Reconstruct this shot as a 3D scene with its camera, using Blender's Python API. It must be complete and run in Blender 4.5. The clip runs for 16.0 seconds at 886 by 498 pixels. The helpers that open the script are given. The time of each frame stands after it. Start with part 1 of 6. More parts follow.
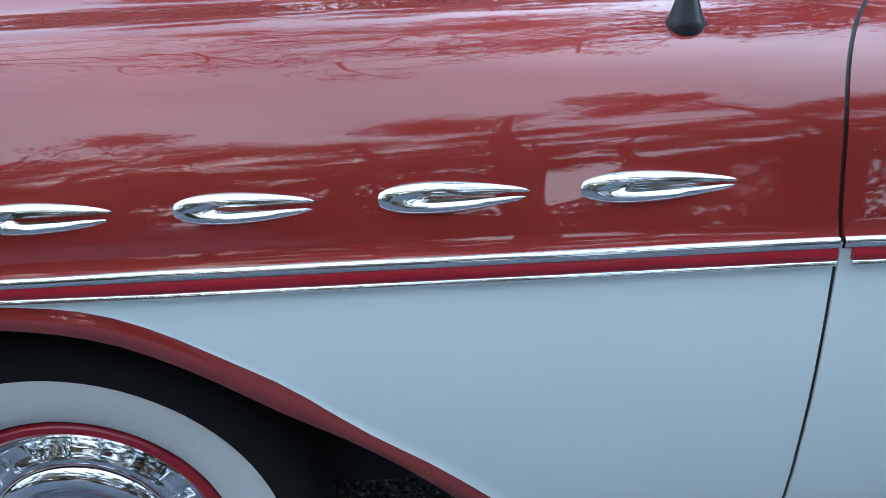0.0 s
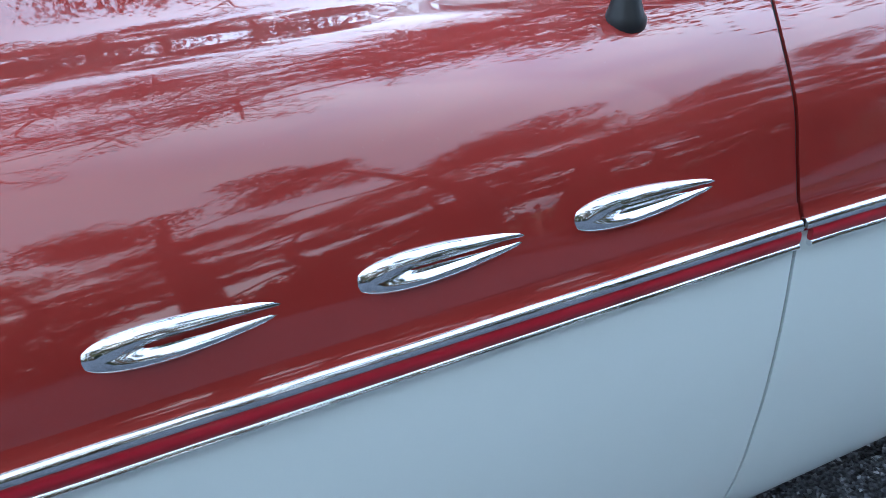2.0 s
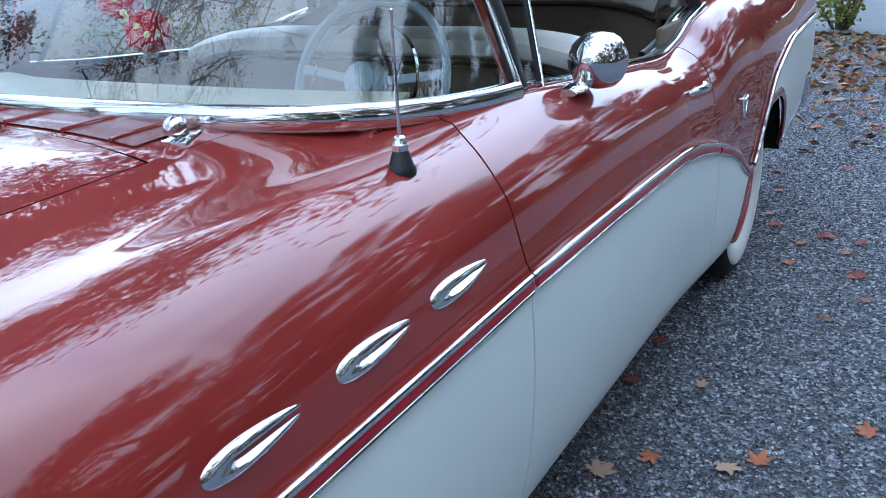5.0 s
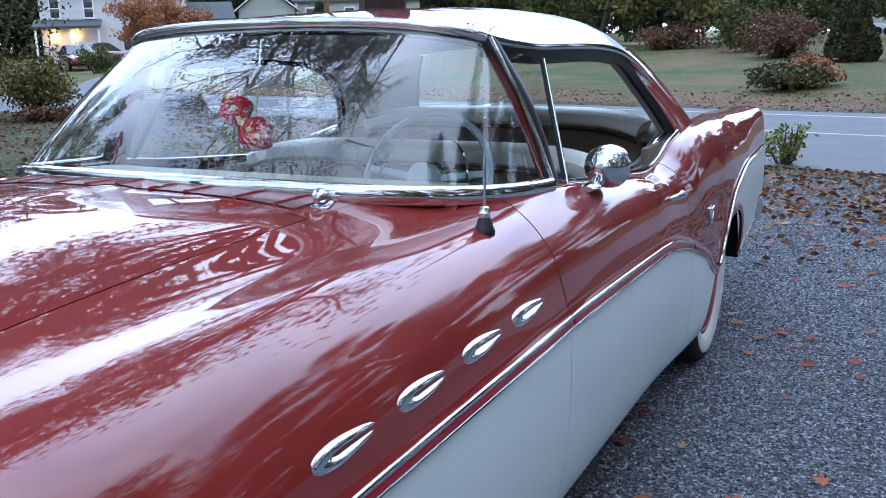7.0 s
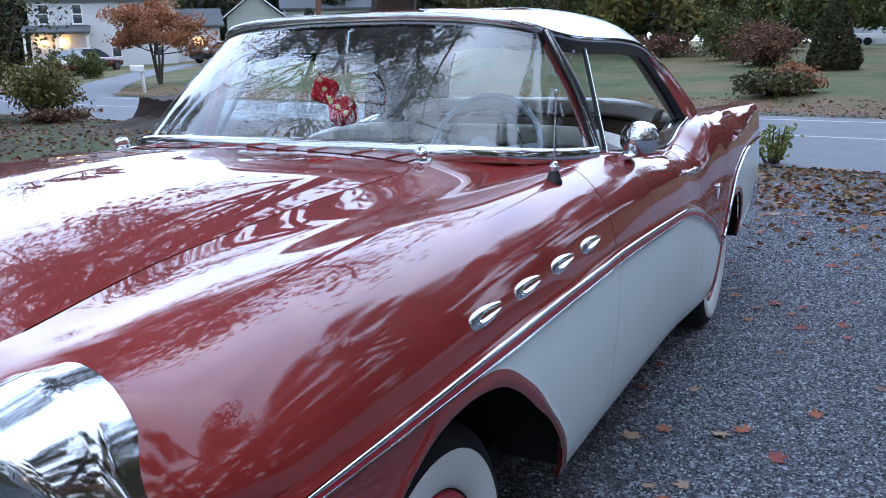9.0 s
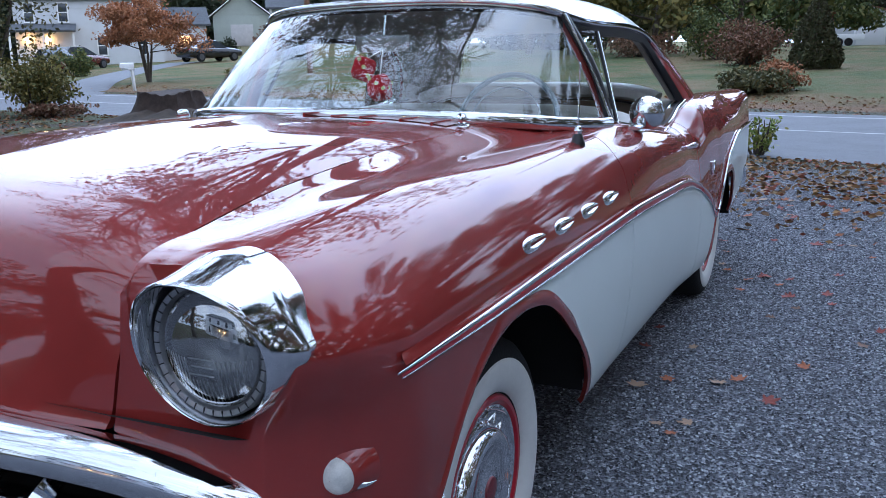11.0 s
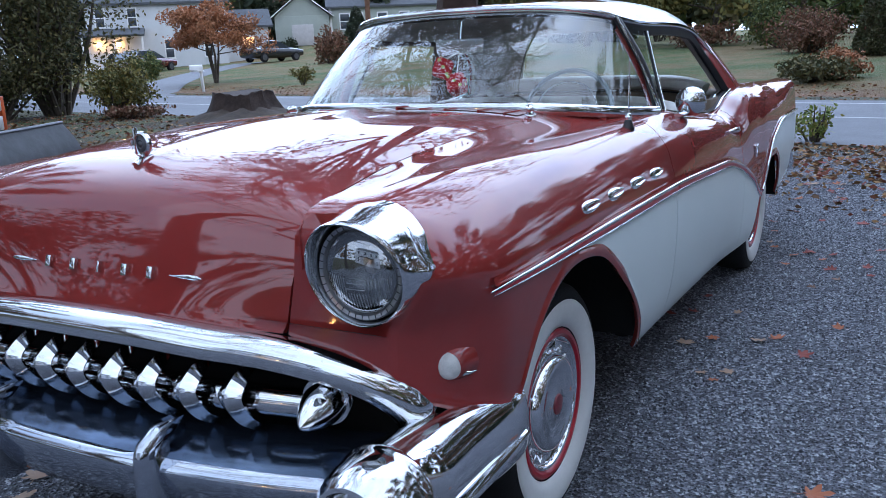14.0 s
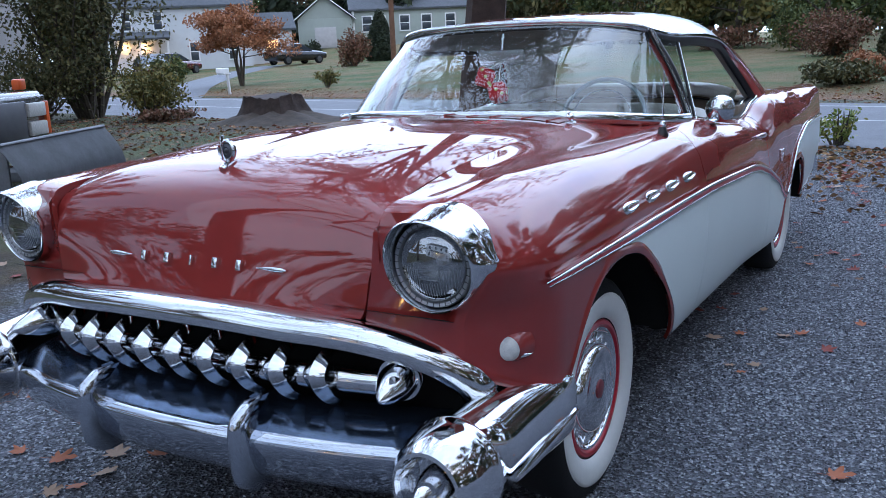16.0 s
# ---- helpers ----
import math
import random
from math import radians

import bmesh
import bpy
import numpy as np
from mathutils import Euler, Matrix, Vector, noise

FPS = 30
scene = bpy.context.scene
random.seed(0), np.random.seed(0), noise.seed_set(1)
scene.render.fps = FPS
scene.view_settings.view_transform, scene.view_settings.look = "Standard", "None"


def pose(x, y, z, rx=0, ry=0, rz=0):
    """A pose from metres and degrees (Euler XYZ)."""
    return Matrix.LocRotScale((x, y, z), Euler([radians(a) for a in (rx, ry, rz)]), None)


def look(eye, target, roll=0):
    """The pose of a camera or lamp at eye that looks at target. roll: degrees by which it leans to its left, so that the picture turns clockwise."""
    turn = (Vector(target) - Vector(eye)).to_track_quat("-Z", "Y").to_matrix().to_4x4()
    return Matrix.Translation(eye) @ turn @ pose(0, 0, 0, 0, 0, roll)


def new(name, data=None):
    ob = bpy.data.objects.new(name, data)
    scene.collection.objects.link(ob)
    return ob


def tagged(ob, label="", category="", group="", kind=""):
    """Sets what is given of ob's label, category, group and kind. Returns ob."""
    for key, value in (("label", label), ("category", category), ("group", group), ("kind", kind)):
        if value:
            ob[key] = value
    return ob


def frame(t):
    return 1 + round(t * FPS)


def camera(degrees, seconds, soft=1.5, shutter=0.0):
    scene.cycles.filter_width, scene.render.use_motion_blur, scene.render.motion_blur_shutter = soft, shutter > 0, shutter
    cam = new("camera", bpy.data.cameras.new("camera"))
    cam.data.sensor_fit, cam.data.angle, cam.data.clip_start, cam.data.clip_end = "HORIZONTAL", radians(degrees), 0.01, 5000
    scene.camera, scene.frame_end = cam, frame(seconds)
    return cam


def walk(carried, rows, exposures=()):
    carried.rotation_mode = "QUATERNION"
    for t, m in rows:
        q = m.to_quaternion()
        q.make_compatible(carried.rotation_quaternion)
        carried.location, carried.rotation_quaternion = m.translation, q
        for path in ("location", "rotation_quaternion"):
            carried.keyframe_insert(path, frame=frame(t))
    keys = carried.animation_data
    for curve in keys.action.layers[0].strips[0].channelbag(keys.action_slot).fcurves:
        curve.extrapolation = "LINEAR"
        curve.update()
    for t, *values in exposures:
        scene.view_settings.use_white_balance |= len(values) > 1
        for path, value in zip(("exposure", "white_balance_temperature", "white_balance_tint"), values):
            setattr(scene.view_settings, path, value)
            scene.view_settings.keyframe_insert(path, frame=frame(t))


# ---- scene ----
cam = camera(53.3, 16.0, soft=0.75)
PATH = [
    (0, (0.551, -1.825, 1.33), (0.532, -0.072, 0.368), -3.5),
    (0.5, (0.466, -1.778, 1.34), (0.693, -0.053, 0.354), -1.2),
    (1, (0.392, -1.693, 1.327), (0.747, 0.034, 0.384), -1.3),
    (1.5, (0.344, -1.618, 1.329), (0.881, 0.031, 0.333), 0.1),
    (2, (0.264, -1.552, 1.323), (1.011, -0.002, 0.303), -2.0),
    (2.5, (0.163, -1.508, 1.324), (1.076, -0.07, 0.276), -2.0),
    (3, (0.093, -1.531, 1.326), (1.08, -0.136, 0.287), -1.1),
    (3.5, (-0.026, -1.593, 1.333), (1.041, -0.21, 0.359), -2.7),
    (4, (-0.138, -1.598, 1.351), (1.224, -0.398, 0.512), -4.2),
    (4.5, (-0.194, -1.551, 1.377), (1.28, -0.469, 0.567), -3.7),
    (5, (-0.243, -1.533, 1.423), (1.356, -0.574, 0.699), -3.9),
    (5.2, (-0.269, -1.532, 1.44), (1.361, -0.591, 0.764), -4.2),
    (7.3, (-0.905, -1.587, 1.447), (0.829, -0.695, 1.004), -1.4),
    (7.5, (-0.962, -1.589, 1.436), (0.781, -0.71, 1.0), -1.6),
    (8, (-1.101, -1.61, 1.421), (0.656, -0.755, 0.993), -1.3),
    (8.5, (-1.242, -1.613, 1.412), (0.505, -0.744, 0.971), -1.1),
    (8.7, (-1.285, -1.587, 1.407), (0.46, -0.716, 0.965), -1.2),
    (10.8, (-1.698, -1.578, 1.359), (0.061, -0.736, 0.915), -1.2),
    (11, (-1.723, -1.59, 1.341), (0.038, -0.752, 0.898), -1.1),
    (11.5, (-1.789, -1.631, 1.301), (-0.044, -0.768, 0.841), -1.2),
    (12, (-1.846, -1.654, 1.292), (-0.132, -0.738, 0.819), -1.5),
    (12.5, (-1.903, -1.675, 1.308), (-0.21, -0.719, 0.837), -1.6),
    (13, (-2.005, -1.652, 1.329), (-0.314, -0.697, 0.852), -1.9),
    (13.5, (-2.112, -1.683, 1.348), (-0.411, -0.744, 0.875), -2.4),
    (14, (-2.222, -1.774, 1.369), (-0.524, -0.818, 0.92), -2.5),
    (14.5, (-2.318, -1.782, 1.393), (-0.628, -0.809, 0.948), -2.4),
    (15, (-2.412, -1.758, 1.396), (-0.724, -0.778, 0.958), -2.7),
    (15.5, (-2.47, -1.789, 1.4), (-0.785, -0.806, 0.959), -2.7),
    (16, (-2.476, -1.803, 1.412), (-0.799, -0.807, 0.969), -2.6),
]
walk(cam, [(t, look(eye, target, roll)) for t, eye, target, roll in PATH],
     exposures=[(0, 0.66, 5650, -3), (2.5, 0.56, 5650, -1), (5, 0.42, 5700, 1), (8, 0.20, 5720, 7), (16, 0.06, 5720, 7)])

# ---- sky and light ----
world = bpy.data.worlds.new("sky")
scene.world = world
world.use_nodes = True
wn, wl = world.node_tree.nodes, world.node_tree.links
wn.clear()
w_out = wn.new("ShaderNodeOutputWorld")
w_sky = wn.new("ShaderNodeTexSky")
w_sky.sky_type = "NISHITA"
w_sky.sun_disc = False
w_sky.sun_elevation = radians(30)
w_sky.sun_rotation = radians(200)
w_sky.dust_density = 3.0
w_b1 = wn.new("ShaderNodeBackground")
w_b1.inputs["Strength"].default_value = 0.03
wl.new(w_sky.outputs[0], w_b1.inputs["Color"])
# overcast cloud sheet: soft grey-lavender with faint streaks
w_co = wn.new("ShaderNodeTexCoord")
w_map = wn.new("ShaderNodeMapping")
w_map.inputs["Scale"].default_value = (1.6, 1.6, 5.0)
wl.new(w_co.outputs["Generated"], w_map.inputs["Vector"])
w_no = wn.new("ShaderNodeTexNoise")
w_no.inputs["Scale"].default_value = 2.2
w_no.inputs["Detail"].default_value = 5
wl.new(w_map.outputs[0], w_no.inputs["Vector"])
w_ra = wn.new("ShaderNodeValToRGB")
w_ra.color_ramp.elements[0].position, w_ra.color_ramp.elements[1].position = 0.3, 0.72
w_ra.color_ramp.elements[0].color = (0.60, 0.73, 1.02, 1)
w_ra.color_ramp.elements[1].color = (0.90, 0.98, 1.17, 1)
wl.new(w_no.outputs["Fac"], w_ra.inputs["Fac"])
# the cloud is brighter over the road side, where the day is ending
w_dot = wn.new("ShaderNodeVectorMath")
w_dot.operation = "DOT_PRODUCT"
wl.new(w_co.outputs["Generated"], w_dot.inputs[0])
w_dot.inputs[1].default_value = Vector((0.72, 0.42, 0.45)).normalized()
w_lift = wn.new("ShaderNodeMapRange")
w_lift.inputs["From Min"].default_value, w_lift.inputs["From Max"].default_value = 0.35, 1.0
w_lift.inputs["To Min"].default_value, w_lift.inputs["To Max"].default_value = 0.86, 3.2
w_lift.interpolation_type = "SMOOTHSTEP"
wl.new(w_dot.outputs["Value"], w_lift.inputs["Value"])
# an overcast sky is brightest overhead
w_sep = wn.new("ShaderNodeSeparateXYZ")
wl.new(w_co.outputs["Generated"], w_sep.inputs[0])
w_zen = wn.new("ShaderNodeMapRange")
w_zen.inputs["To Min"].default_value, w_zen.inputs["To Max"].default_value = 1.02, 1.24
wl.new(w_sep.outputs["Z"], w_zen.inputs["Value"])
w_mul = wn.new("ShaderNodeMath")
w_mul.operation = "MULTIPLY"
wl.new(w_lift.outputs[0], w_mul.inputs[0])
wl.new(w_zen.outputs[0], w_mul.inputs[1])
w_b2 = wn.new("ShaderNodeBackground")
wl.new(w_mul.outputs[0], w_b2.inputs["Strength"])
wl.new(w_ra.outputs[0], w_b2.inputs["Color"])
w_add = wn.new("ShaderNodeAddShader")
wl.new(w_b1.outputs[0], w_add.inputs[0])
wl.new(w_b2.outputs[0], w_add.inputs[1])
wl.new(w_add.outputs[0], w_out.inputs["Surface"])

sun = new("sun", bpy.data.lights.new("sun", "SUN"))
sun.data.energy, sun.data.angle, sun.data.color = 1.0, radians(160), (0.97, 0.98, 1.0)
sun.matrix_world = look((-12, -10, 9), (0, 0, 0))


# ---- materials ----
def node_mat(name):
    m = bpy.data.materials.new(name)
    m.use_nodes = True
    nt = m.node_tree
    return m, nt, nt.nodes["Principled BSDF"]


def coords(nt, scale=(1, 1, 1)):
    tc = nt.nodes.new("ShaderNodeTexCoord")
    mp = nt.nodes.new("ShaderNodeMapping")
    mp.inputs["Scale"].default_value = scale
    nt.links.new(tc.outputs["Object"], mp.inputs["Vector"])
    return mp.outputs[0]


def noise_tex(nt, vec, scale, detail=4, rough=0.6):
    n = nt.nodes.new("ShaderNodeTexNoise")
    n.inputs["Scale"].default_value, n.inputs["Detail"].default_value, n.inputs["Roughness"].default_value = scale, detail, rough
    nt.links.new(vec, n.inputs["Vector"])
    return n.outputs["Fac"]


def ramp(nt, fac, stops):
    r = nt.nodes.new("ShaderNodeValToRGB")
    els = r.color_ramp.elements
    while len(els) < len(stops):
        els.new(0.5)
    for e, (p, c) in zip(els, stops):
        e.position, e.color = p, (*c, 1)
    nt.links.new(fac, r.inputs["Fac"])
    return r.outputs[0]


def mixcol(nt, fac, a, b, mode="MIX"):
    m = nt.nodes.new("ShaderNodeMix")
    m.data_type, m.blend_type = "RGBA", mode
    for sock, v in ((m.inputs["Factor"], fac), (m.inputs[6], a), (m.inputs[7], b)):
        if isinstance(v, (int, float)):
            sock.default_value = v
        elif isinstance(v, tuple):
            sock.default_value = (*v, 1)
        else:
            nt.links.new(v, sock)
    return m.outputs[2]


def bump(nt, bsdf, height, strength=0.3, dist=0.01):
    b = nt.nodes.new("ShaderNodeBump")
    b.inputs["Strength"].default_value, b.inputs["Distance"].default_value = strength, dist
    nt.links.new(height, b.inputs["Height"])
    nt.links.new(b.outputs[0], bsdf.inputs["Normal"])


def simple(name, c, rough=0.5, metal=0.0, vary=0.15, scale=8.0, bumps=0.0, bscale=60.0, coat=0.0, rand=0.0):
    """A surface with two scales of tone and, if wanted, fine relief."""
    m, nt, b = node_mat(name)
    v = coords(nt)
    n1, n2 = noise_tex(nt, v, scale), noise_tex(nt, v, scale * 9)
    lo, hi = tuple(x * (1 - vary) for x in c), tuple(min(1, x * (1 + vary)) for x in c)
    col = ramp(nt, n1, [(0.3, lo), (0.7, hi)])
    col = mixcol(nt, 0.35, col, ramp(nt, n2, [(0.3, lo), (0.7, hi)]))
    if rand:
        oi = nt.nodes.new("ShaderNodeObjectInfo")
        col = mixcol(nt, rand, col, ramp(nt, oi.outputs["Random"], [(0.0, tuple(x * 0.55 for x in c)), (1.0, tuple(min(1, x * 1.4) for x in c))]))
    nt.links.new(col, b.inputs["Base Color"])
    b.inputs["Roughness"].default_value, b.inputs["Metallic"].default_value = rough, metal
    b.inputs["Coat Weight"].default_value, b.inputs["Coat Roughness"].default_value = coat, 0.04
    if bumps:
        bump(nt, b, noise_tex(nt, v, bscale), bumps, 0.01)
    return m


def paint(name, c, dark, coat=1.0, dust=0.06, ior=2.0, gloss=(0.012, 0.04)):
    """Old glossy car paint: slight orange peel, faint dust and tonal drift."""
    m, nt, b = node_mat(name)
    v = coords(nt)
    n1 = noise_tex(nt, v, 2.2)
    col = ramp(nt, n1, [(0.3, dark), (0.7, c)])
    specks = ramp(nt, noise_tex(nt, v, 95, 3, 0.8), [(0.66, (0, 0, 0)), (0.80, (dust, dust, dust))])
    col = mixcol(nt, 1.0, col, specks, "ADD")
    nt.links.new(col, b.inputs["Base Color"])
    b.inputs["Roughness"].default_value = 0.55
    b.inputs["Specular IOR Level"].default_value = 0.08
    b.inputs["Coat Weight"].default_value, b.inputs["Coat IOR"].default_value = coat, ior
    rr = ramp(nt, noise_tex(nt, v, 7), [(0.35, (gloss[0],) * 3), (0.75, (gloss[1],) * 3)])
    nt.links.new(rr, b.inputs["Coat Roughness"])
    wv = nt.nodes.new("ShaderNodeBump")
    wv.inputs["Strength"].default_value, wv.inputs["Distance"].default_value = 0.05, 0.002
    nt.links.new(noise_tex(nt, v, 9, 2), wv.inputs["Height"])
    nt.links.new(wv.outputs[0], b.inputs["Coat Normal"])
    return m


def chrome_mat(name, c=(0.80, 0.81, 0.83), rough=0.05, pit=0.5, grain=160):
    m, nt, b = node_mat(name)
    v = coords(nt)
    pits = ramp(nt, noise_tex(nt, v, grain, 5, 0.8), [(0.58, (0, 0, 0)), (0.78, (1, 1, 1))])
    nt.links.new(mixcol(nt, pits, c, tuple(x * (1 - pit) for x in c)), b.inputs["Base Color"])
    rr = ramp(nt, noise_tex(nt, v, 11), [(0.35, (rough,) * 3), (0.8, (rough * 2.6,) * 3)])
    nt.links.new(rr, b.inputs["Roughness"])
    b.inputs["Metallic"].default_value = 1.0
    bump(nt, b, noise_tex(nt, v, 22, 3), 0.05, 0.004)
    return m


def glass_mat(name, tint=(0.86, 0.92, 0.90), r0=0.08):
    m = bpy.data.materials.new(name)
    m.use_nodes = True
    nt = m.node_tree
    nt.nodes.clear()
    out, mix = nt.nodes.new("ShaderNodeOutputMaterial"), nt.nodes.new("ShaderNodeMixShader")
    fr, tr, gl = nt.nodes.new("ShaderNodeLayerWeight"), nt.nodes.new("ShaderNodeBsdfTransparent"), nt.nodes.new("ShaderNodeBsdfGlossy")
    fr.inputs["Blend"].default_value = 0.5
    pw, ma = nt.nodes.new("ShaderNodeMath"), nt.nodes.new("ShaderNodeMath")
    pw.operation, pw.inputs[1].default_value = "POWER", 5.0
    ma.operation, ma.inputs[1].default_value, ma.inputs[2].default_value = "MULTIPLY_ADD", 1 - r0, r0
    nt.links.new(fr.outputs["Facing"], pw.inputs[0])
    nt.links.new(pw.outputs[0], ma.inputs[0])
    tr.inputs["Color"].default_value = (*tint, 1)
    gl.inputs["Roughness"].default_value = 0.015
    gl.inputs["Color"].default_value = (1, 1, 1, 1)
    nt.links.new(ma.outputs[0], mix.inputs[0])
    nt.links.new(tr.outputs[0], mix.inputs[1])
    nt.links.new(gl.outputs[0], mix.inputs[2])
    nt.links.new(mix.outputs[0], out.inputs["Surface"])
    return m


def glow(name, c, power):
    m, nt, b = node_mat(name)
    b.inputs["Base Color"].default_value = (*c, 1)
    b.inputs["Emission Color"].default_value, b.inputs["Emission Strength"].default_value = (*c, 1), power
    return m


RED = paint("red_paint", (0.285, 0.027, 0.022), (0.215, 0.019, 0.015), dust=0.012, ior=1.74, gloss=(0.02, 0.045))
WHITE = paint("white_paint", (0.82, 0.89, 0.87), (0.79, 0.86, 0.84), coat=0.5, dust=0.0, ior=1.5, gloss=(0.05, 0.12))
CHROME = chrome_mat("chrome")
CHROME_OLD = chrome_mat("weathered_chrome", (0.55, 0.58, 0.64), 0.05, 0.8, 70)
# dull chrome with the dark blue of reflected sky put into its colour
SHELFBLUE = simple("dull_chrome_sky_tint", (0.095, 0.125, 0.18), 0.13, metal=0.9, vary=0.4, scale=9, bumps=0.06, bscale=14)
TRIM_RED = simple("trim_red_enamel", (0.40, 0.005, 0.020), 0.3, coat=0.35)
MEDALRED = simple("maroon_enamel", (0.20, 0.012, 0.022), 0.35, vary=0.5, scale=160, coat=0.4)
RUBBER = simple("tyre_rubber", (0.007, 0.007, 0.008), 0.95, bumps=0.25, bscale=90)
BLACK = simple("black_rubber_and_gap_shade", (0.012, 0.012, 0.014), 0.4)
# near-black, so that the shade in hollows is put into the colour
CAVITY = simple("underbody_and_cavity_shade", (0.005, 0.005, 0.005), 0.95)
WALLWHITE = simple("whitewall_rubber", (0.74, 0.74, 0.71), 0.6, vary=0.06, bumps=0.1)
GLASS = glass_mat("window_glass", r0=0.16)
CLEAR = glass_mat("clear_glass", r0=0.05)
LENS = glass_mat("lamp_glass", (0.80, 0.82, 0.80), 0.36)
FROST = simple("ribbed_clear_lens", (0.60, 0.59, 0.56), 0.4, coat=0.15, vary=0.25, scale=40)
REFLECTOR = simple("aged_reflector", (0.16, 0.16, 0.165), 0.12, metal=1.0, vary=0.3, scale=20)
LAMPRING = simple("lamp_ring_steel", (0.42, 0.42, 0.43), 0.3, metal=0.9, vary=0.2, scale=30)
SEATTAN = simple("tan_upholstery", (0.20, 0.155, 0.115), 0.8, bumps=0.3, bscale=300)
SEATWHITE = simple("white_vinyl", (0.80, 0.79, 0.75), 0.45, bumps=0.15, bscale=120)
LINER = simple("headliner_cloth", (0.46, 0.43, 0.38), 0.9, bumps=0.2, bscale=200)
DASHPALE = simple("pale_dash_paint", (0.50, 0.46, 0.36), 0.4)
WHEELPALE = simple("pale_blue_plastic", (0.42, 0.50, 0.58), 0.25)
DICERED = simple("red_plush", (0.78, 0.012, 0.028), 0.95, bumps=0.8, bscale=220)
DICEDOT = simple("yellow_white_plush", (0.72, 0.55, 0.22), 0.95)
MESHRED = simple("red_mesh_vent", (0.20, 0.024, 0.019), 0.3, coat=0.6, bumps=0.5, bscale=380)
TEETHIN = simple("grey_steel", (0.12, 0.12, 0.13), 0.45, metal=0.6)


# ---- geometry helpers ----
def curve(pts):
    """Smooth monotone interpolation through (x, value...) rows; returns a function of x giving a value or an array."""
    p = np.array(pts, float)
    x, y = p[:, 0], p[:, 1:]
    h = np.diff(x)[:, None]
    d = np.diff(y, axis=0) / h
    s = np.zeros_like(y)
    s[1:-1] = np.where(d[:-1] * d[1:] > 0, 2 * d[:-1] * d[1:] / (d[:-1] + d[1:] + 1e-12), 0)
    s[0], s[-1] = d[0], d[-1]

    def at(t):
        i = int(np.clip(np.searchsorted(x, t) - 1, 0, len(x) - 2))
        u = np.clip((t - x[i]) / h[i, 0], 0, 1)
        r = (1 + 2 * u) * (1 - u) ** 2 * y[i] + u * (1 - u) ** 2 * h[i] * s[i] + u * u * (3 - 2 * u) * y[i + 1] + u * u * (u - 1) * h[i] * s[i + 1]
        return float(r[0]) if y.shape[1] == 1 else r

    return at


def smooth_path(pts, n):
    """n points on a Catmull-Rom line through pts."""
    p = [Vector(q) for q in pts]
    p = [2 * p[0] - p[1]] + p + [2 * p[-1] - p[-2]]
    out = []
    for k in range(n):
        t = k / (n - 1) * (len(p) - 3)
        i = min(int(t), len(p) - 4)
        u = t - i
        a, b, c, d = p[i : i + 4]
        out.append(0.5 * (2 * b + (c - a) * u + (2 * a - 5 * b + 4 * c - d) * u * u + (3 * b - a - 3 * c + d) * u**3))
    return out


def grid(rows, closed=False, mats=None):
    """A bmesh sheet from rows of points; mats(i, j) gives a face's material slot."""
    bm = bmesh.new()
    vs = [[bm.verts.new(p) for p in r] for r in rows]
    m = len(rows[0])
    for i in range(len(rows) - 1):
        for j in range(m if closed else m - 1):
            k = (j + 1) % m
            q = [vs[i][j], vs[i][k], vs[i + 1][k], vs[i + 1][j]]
            if len({tuple(round(c, 5) for c in v.co) for v in q}) < 3:
                continue
            try:
                f = bm.faces.new(q)
            except ValueError:
                continue
            if mats:
                f.material_index = mats(i, j)
    return bm


def tidy(bm, dist=1e-5):
    bmesh.ops.remove_doubles(bm, verts=bm.verts, dist=dist)
    return bm


def flip_y(bm):
    bmesh.ops.scale(bm, vec=(1, -1, 1), verts=bm.verts)
    bmesh.ops.reverse_faces(bm, faces=bm.faces)
    return bm


def flange(bm, depth, out=(0, -1, .3)):
    """Turns the free edges of a panel inward; out names the panel's outer side."""
    bm.normal_update()
    if sum((f.normal.dot(Vector(out)) * f.calc_area() for f in bm.faces)) < 0:
        bmesh.ops.reverse_faces(bm, faces=bm.faces)
        bm.normal_update()
    es = [e for e in bm.edges if e.is_boundary]
    vn = {v: v.normal.copy() for e in es for v in e.verts}
    r = bmesh.ops.extrude_edge_only(bm, edges=es)
    new_v = [g for g in r["geom"] if isinstance(g, bmesh.types.BMVert)]
    src = {tuple(round(c, 6) for c in v.co): n for v, n in vn.items()}
    for v in new_v:
        n = src.get(tuple(round(c, 6) for c in v.co))
        if n:
            v.co -= n * depth
    return bm


def lathe(profile, n=48, axis="x", centre=(0, 0, 0), sweep=360, start=0):
    """Turns (radius, height) rows round an axis through centre."""
    full = sweep >= 360
    rows = []
    for r, h in profile:
        row = []
        for k in range(n if full else n + 1):
            a = radians(start + sweep * k / n)
            c, s = r * math.cos(a), r * math.sin(a)
            p = {"x": (h, c, s), "y": (c, h, s), "z": (c, s, h)}[axis]
            row.append(Vector(p) + Vector(centre))
        rows.append(row)
    return tidy(grid(rows, closed=full))


